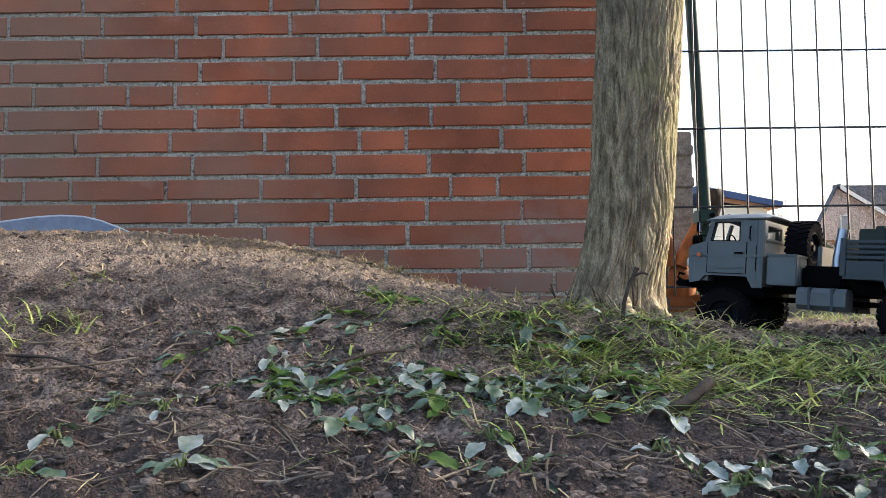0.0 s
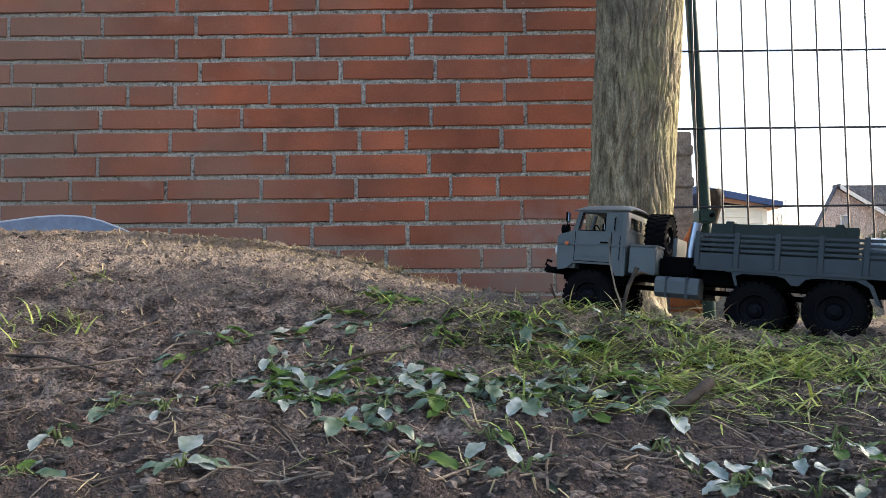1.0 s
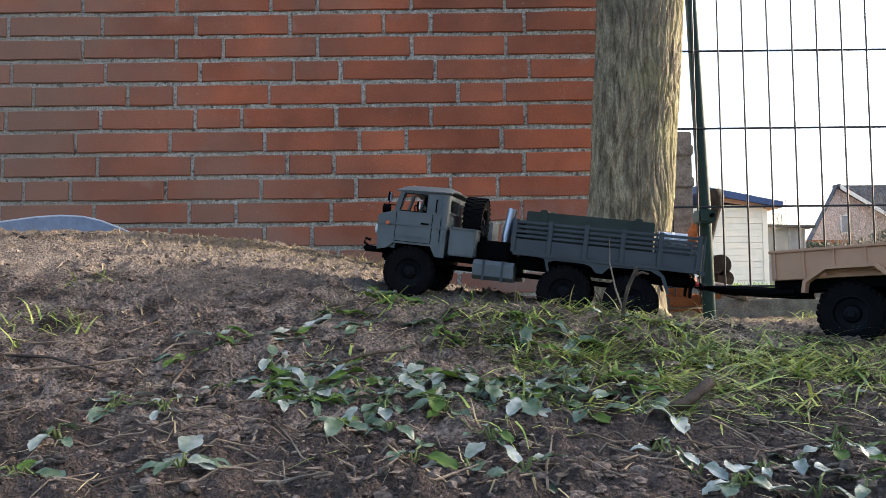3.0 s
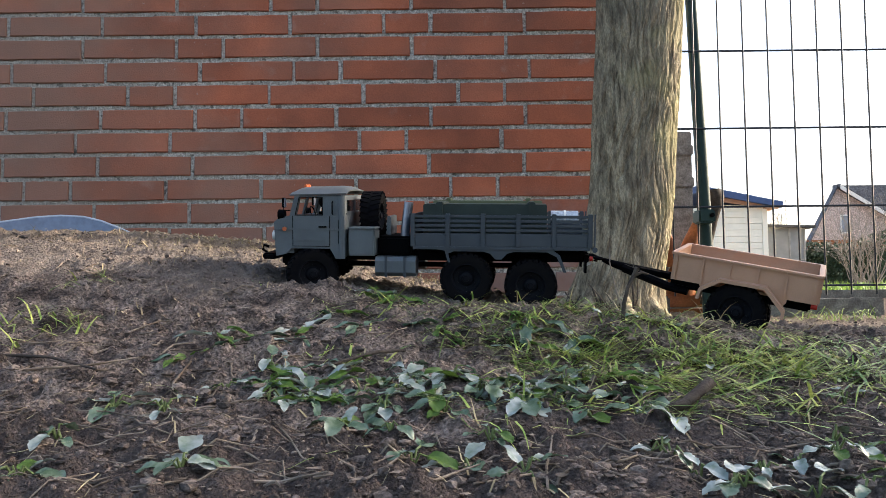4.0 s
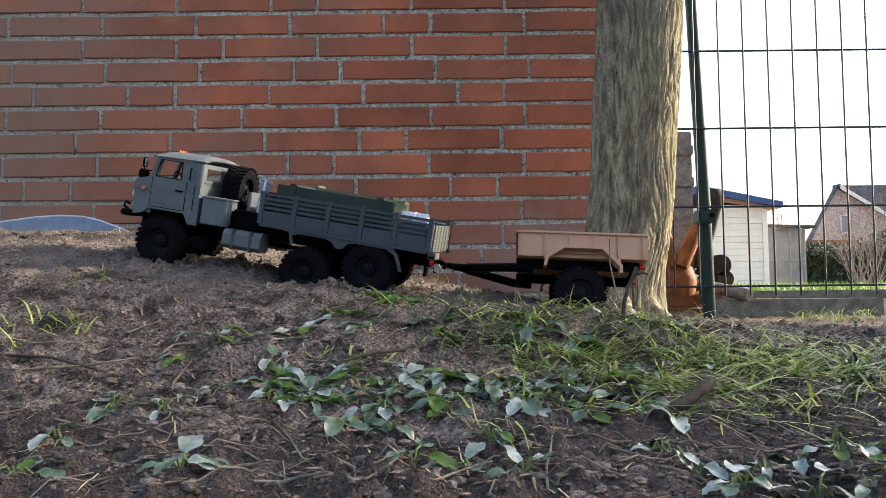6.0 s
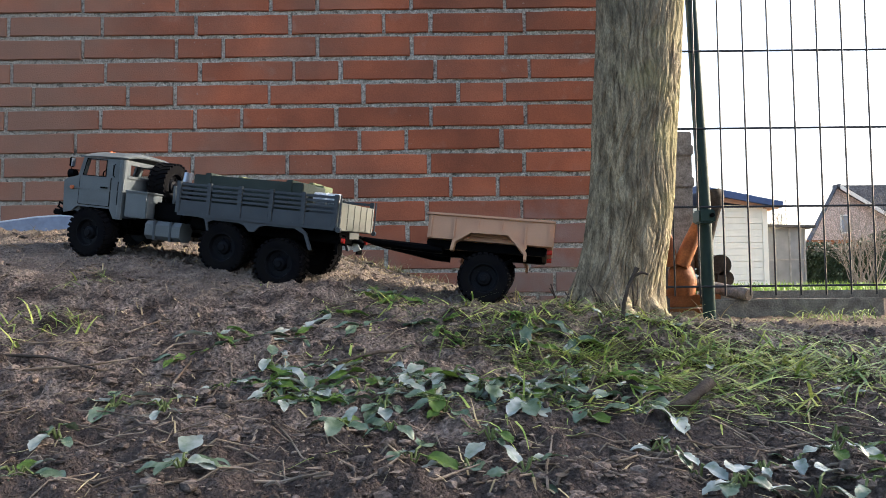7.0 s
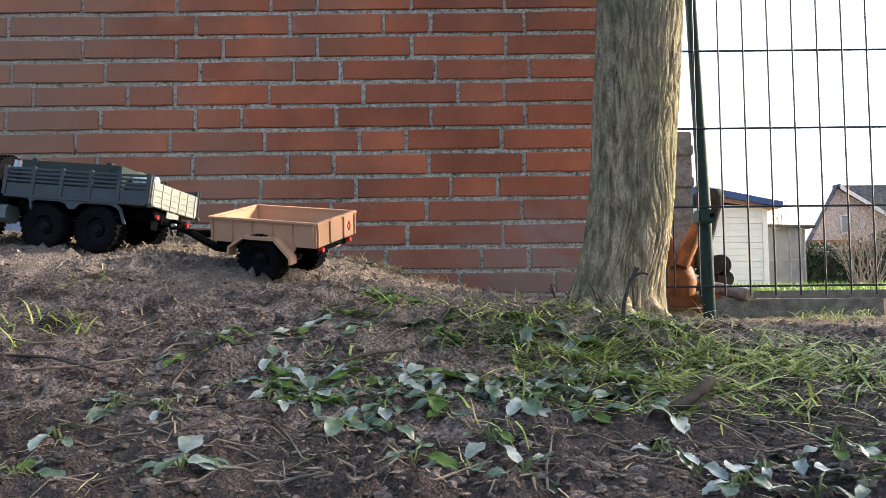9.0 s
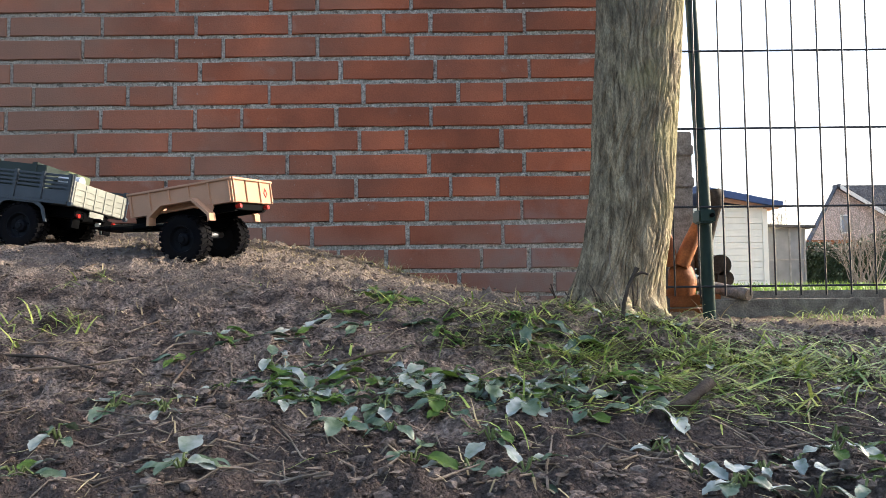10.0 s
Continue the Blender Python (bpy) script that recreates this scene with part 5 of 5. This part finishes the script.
# ---- distance ----
def build_distance():
    gh = new("greenhouse")
    tagged(gh, "small grey greenhouse with milky panels behind the lawn", "greenhouse")
    D = 19.0
    for i in range(3):
        x = 7.95 + 0.37 * i
        part("pane", box(x, x + 0.35, D, D + 0.02, 0.2, 0.80), M_pane, gh)
        part("pane", box(x, x + 0.35, D, D + 0.02, 0.84, 1.60), M_pane, gh)
    for x in (7.93, 8.30, 8.67, 9.04):
        part("upright", box(x - 0.02, x + 0.02, D - 0.02, D + 0.04, 0.1, 1.66), M_frame, gh)
    for z in (0.19, 0.82, 1.62):
        part("rail", box(7.91, 9.06, D - 0.025, D + 0.04, z - 0.02, z + 0.02), M_frame, gh)
    part("corner_board", box(7.80, 7.89, D - 0.05, D + 0.3, 0.0, 1.62), M_redwood, gh, "brown corner board")
    part("roof", prism([(7.85, 1.64), (7.85, 1.70), (9.25, 1.66), (9.25, 1.60)], 1, D - 0.2, D + 2.0), M_concrete_dark, gh)
    # brick house with a tiled gable roof
    hs = new("brick_house")
    tagged(hs, "distant brick house with dark tiled gable roof", "house")
    H = 42.0
    apex_x, apex_z = 21.9, 5.75
    part("wall", prism([(apex_x - 1.8, 0.0), (apex_x - 1.8, 2.4), (apex_x, apex_z - 0.15), (apex_x + 5.4, 2.4), (apex_x + 5.4, 0.0)], 1, H, H + 0.5), M_farbrick, hs)
    for k in range(9):
        u0, u1 = k / 9, (k + 1) / 9
        part("roof_course", prism([(apex_x + 5.9 * u0, apex_z - 3.7 * u0 + 0.10), (apex_x + 5.9 * u1, apex_z - 3.7 * u1 + 0.02), (apex_x + 5.9 * u1, apex_z - 3.7 * u1 - 0.10), (apex_x + 5.9 * u0, apex_z - 3.7 * u0 - 0.10)], 1, H - 0.35, H + 0.5), M_tiles, hs)
    part("roof_slope", prism([(apex_x, apex_z + 0.06), (apex_x - 1.95, 2.2), (apex_x - 1.95, 2.04), (apex_x, apex_z - 0.10)], 1, H - 0.10, H + 0.3), M_tiles, hs)
    part("rear_roof", prism([(apex_x + 1.5, apex_z - 0.4), (apex_x + 0.6, apex_z + 0.12), (apex_x + 14, apex_z + 0.12), (apex_x + 14, 2.2), (apex_x + 6, 2.2)], 1, H + 0.6, H + 0.9), M_tiles, hs)
    part("verge_board", prism([(apex_x, apex_z + 0.02), (apex_x + 5.8, apex_z - 3.62), (apex_x + 5.8, apex_z - 3.85), (apex_x, apex_z - 0.22)], 1, H - 0.42, H - 0.36), M_white, hs, "pale verge board")
    win = part("window", box(22.0, 22.5, H - 0.04, H - 0.01, 3.1, 4.15), M_white, hs)
    part("pane", box(22.08, 22.42, H - 0.05, H - 0.042, 3.18, 4.07), M_darkpane, win)
    part("band", box(20.1, 27.2, H - 0.05, H - 0.01, 2.35, 2.75), M_redwood, hs, "orange-brown band below the gable")
    # hedge
    rng = random.Random(51)
    verts, faces = [], []
    for _ in range(9000):
        x = rng.uniform(9.1, 15.5)
        top = 1.35 + 0.35 * noise.noise(Vector((x * 0.7, 0, 2))) + 0.30 * max(0.0, (x - 10.6)) * 0.35
        z = 0.1 + (top - 0.1) * rng.random() ** 0.8
        y = 20.6 + rng.uniform(-0.35, 0.35)
        b = len(verts)
        s = rng.uniform(0.03, 0.075)
        n = Vector((rng.gauss(0, 1), rng.gauss(-0.6, 1), rng.gauss(0.4, 1))).normalized()
        u = n.orthogonal().normalized()
        v = n.cross(u)
        c = Vector((x, y, z))
        verts += [tuple(c + u * s), tuple(c + v * s * 0.5), tuple(c - u * s), tuple(c - v * s * 0.5)]
        faces.append((b, b + 1, b + 2, b + 3))
    stuff("hedge", verts, faces, M_hedge, "dark evergreen hedge beyond the lawn", "hedge")
    core = obj("hedge_core", box(9.2, 15.4, 20.55, 20.9, 0.0, 1.15, bevel=0.1), M_hedge)
    tagged(core, "dense dark inside of the evergreen hedge", "hedge", kind="stuff")

    def shrub(x, y, z0, n, height, spread, seed, name, label, category, r0=0.014):
        rg = random.Random(seed)
        t = new(name)
        tagged(t, label, category)

        def grow(bm, p, d, ln, r, depth):
            pts = [p]
            for i in range(4):
                d = (d + Vector((rg.gauss(0, 0.16), rg.gauss(0, 0.16), rg.gauss(0.04, 0.10)))).normalized()
                pts.append(pts[-1] + d * ln / 4)
            tube(pts, [r, r * 0.85, r * 0.7, r * 0.55, r * 0.4], 5, bm)
            if depth:
                for _ in range(rg.choice((2, 3, 3))):
                    q = pts[rg.choice((2, 3, 4))]
                    e = (d + Vector((rg.gauss(0, 0.55), rg.gauss(0, 0.4), rg.gauss(0.1, 0.45)))).normalized()
                    grow(bm, q, e, ln * rg.uniform(0.45, 0.7), r * 0.5, depth - 1)
        for _ in range(n):
            d = Vector((rg.gauss(0, spread), rg.gauss(0, spread * 0.6), 1)).normalized()
            bm = bmesh.new()
            grow(bm, Vector((x + rg.gauss(0, 0.08), y + rg.gauss(0, 0.08), z0)), d, height * rg.uniform(0.4, 0.6), r0 * rg.uniform(0.7, 1.2), 3)
            part("branch", bm, M_greytwig, t)
    shrub(9.9, 18.2, 0.1, 20, 2.3, 0.42, 61, "bare_shrub", "leafless grey shrub with many fine branches", "shrub")
    shrub(10.5, 18.6, 0.1, 16, 2.6, 0.35, 62, "bare_shrub", "leafless grey shrub with many fine branches", "shrub")
    shrub(13.6, 30.0, 0.4, 4, 4.2, 0.28, 63, "bare_tree", "small leafless garden tree with thin twigs", "tree", 0.03)
    shrub(12.6, 29.0, 0.4, 4, 3.6, 0.30, 64, "bare_tree", "small leafless garden tree with thin twigs", "tree", 0.03)


build_distance()


lay_bricks()


# ---- what moves ----
# seconds, place of the bogie on the ground, heading, nose up, lean to the near side
TRUCK = [(0.0, 0.578, 0.842, 0.033, 136.9, 3.6, 2.8),
         (0.2, 0.535, 0.883, 0.036, 140.7, 2.2, 0.9),
         (0.5, 0.485, 0.915, 0.040, 144.9, 3.1, 2.8),
         (0.8, 0.447, 0.938, 0.044, 147.4, 4.8, 2.4),
         (1.0, 0.437, 0.942, 0.046, 148.9, 5.1, 2.1),
         (1.5, 0.371, 0.956, 0.042, 151.2, 9.1, -1.1),
         (2.0, 0.322, 1.028, 0.047, 156.1, 12.0, -1.4),
         (2.5, 0.268, 1.016, 0.055, 162.4, 10.4, 1.1),
         (4.0, 0.078, 1.062, 0.097, 174.3, 1.6, -7.6),
         (4.5, 0.018, 1.060, 0.102, 174.8, 2.7, -10.6),
         (5.0, -0.022, 1.061, 0.104, 174.6, 6.4, -7.5),
         (5.5, -0.079, 1.060, 0.102, 174.2, 11.0, -5.7),
         (7.0, -0.245, 1.083, 0.132, 167.3, 7.1, -2.3),
         (7.5, -0.296, 1.095, 0.151, 166.8, 2.6, -0.5),
         (8.0, -0.363, 1.117, 0.164, 168.4, 1.2, -0.6),
         (8.5, -0.442, 1.142, 0.169, 170.0, 1.5, 0.9),
         (9.0, -0.536, 1.172, 0.169, 171.5, 5.4, 2.8),
         (9.5, -0.604, 1.194, 0.176, 170.9, 8.6, 4.1),
         (10.0, -0.672, 1.212, 0.180, 171.0, 7.5, 4.0)]
TRAILER = [(0.0, 0.777, 0.594, 0.014, 122.0, 0.0, 0.0),
         (0.5, 0.705, 0.689, 0.023, 126.0, 0.0, 0.0),
         (1.0, 0.674, 0.731, 0.026, 130.0, 0.0, 0.0),
         (1.5, 0.622, 0.753, 0.028, 134.0, -2.0, 0.0),
         (2.0, 0.590, 0.843, 0.034, 138.0, -3.0, 0.0),
         (2.7, 0.511, 0.846, 0.042, 137.0, -6.0, 6.0),
         (3.3, 0.451, 0.909, 0.038, 145.5, 2.8, -2.0),
         (4.0, 0.369, 0.971, 0.038, 154.4, 11.7, -8.1),
         (4.5, 0.316, 1.009, 0.037, 164.2, 12.3, -4.7),
         (5.0, 0.273, 1.000, 0.035, 173.1, 9.7, 4.3),
         (5.5, 0.233, 1.013, 0.047, 174.9, 3.3, 15.2),
         (7.0, 0.058, 1.049, 0.091, 172.1, 5.7, 5.4),
         (7.5, -0.003, 1.074, 0.097, 170.1, 9.9, -0.3),
         (8.0, -0.077, 1.086, 0.101, 165.4, 13.4, -1.4),
         (8.5, -0.156, 1.084, 0.097, 161.3, 14.5, -11.5),
         (9.0, -0.227, 1.098, 0.114, 161.0, 5.8, -13.9),
         (9.5, -0.279, 1.107, 0.133, 163.9, -0.2, -9.6),
         (10.0, -0.344, 1.118, 0.154, 165.0, -6.1, -4.3)]


def between(rows, t):
    """A smooth pass through the rows (cubic, with slopes from the neighbours)."""
    ts = [r[0] for r in rows]
    i = max(0, min(len(ts) - 2, next((k for k in range(len(ts) - 1) if t <= ts[k + 1]), len(ts) - 2)))

    def slope(k):
        a, b = max(k - 1, 0), min(k + 1, len(ts) - 1)
        return [(rows[b][j] - rows[a][j]) / (ts[b] - ts[a]) for j in range(1, 7)]
    h = ts[i + 1] - ts[i]
    u = (t - ts[i]) / h
    m0, m1 = slope(i), slope(i + 1)
    out = []
    for j in range(6):
        p0, p1 = rows[i][j + 1], rows[i + 1][j + 1]
        out.append((2 * u ** 3 - 3 * u ** 2 + 1) * p0 + (u ** 3 - 2 * u ** 2 + u) * h * m0[j] + (3 * u ** 2 - 2 * u ** 3) * p1 + (u ** 3 - u ** 2) * h * m1[j])
    return out


def stand(v):
    x, y, z, yaw, up, lean = v
    return Matrix.Translation((x, y, z)) @ Euler((0, 0, radians(yaw))).to_matrix().to_4x4() @ Euler((0, -radians(up), 0)).to_matrix().to_4x4() @ Euler((radians(lean), 0, 0)).to_matrix().to_4x4()


STEPS = [round(0.2 * k, 2) for k in range(51)]


def motions():
    for thing, rows, wheels in ((truck, TRUCK, truck_wheels), (trailer, TRAILER, trailer_wheels)):
        poses = [stand(between(rows, t)) for t in STEPS]
        walk(thing, list(zip(STEPS, poses)))
        gone = [0.0]
        for a, b in zip(poses, poses[1:]):
            gone.append(gone[-1] + (b.translation - a.translation).length)
        for wob, x, y, where in wheels:
            keys = []
            for t, p, g in zip(STEPS, poses, gone):
                c = p @ Vector((x, y, TYRE_R))
                lift = float(ground_z(c.x, c.y)) + TYRE_R - 0.003 - c.z
                lift = max(-0.018, min(0.016, lift))
                turn = steer(t) if where == "front" else 0.0
                keys.append((t, pose(x, y, TYRE_R + lift) @ pose(0, 0, 0, 0, 0, turn) @ pose(0, 0, 0, 0, math.degrees(g / TYRE_R), 0)))
            walk(wob, keys)


def steer(t):
    """How far the front wheels are turned, in degrees."""
    return float(np.interp(t, (0, 1.5, 2.5, 3.8, 4.5, 5.0, 5.5, 6.5, 7.5, 10.0), (5, 7, 7, 20, 30, 22, 2, -8, -5, 2)))


motions()
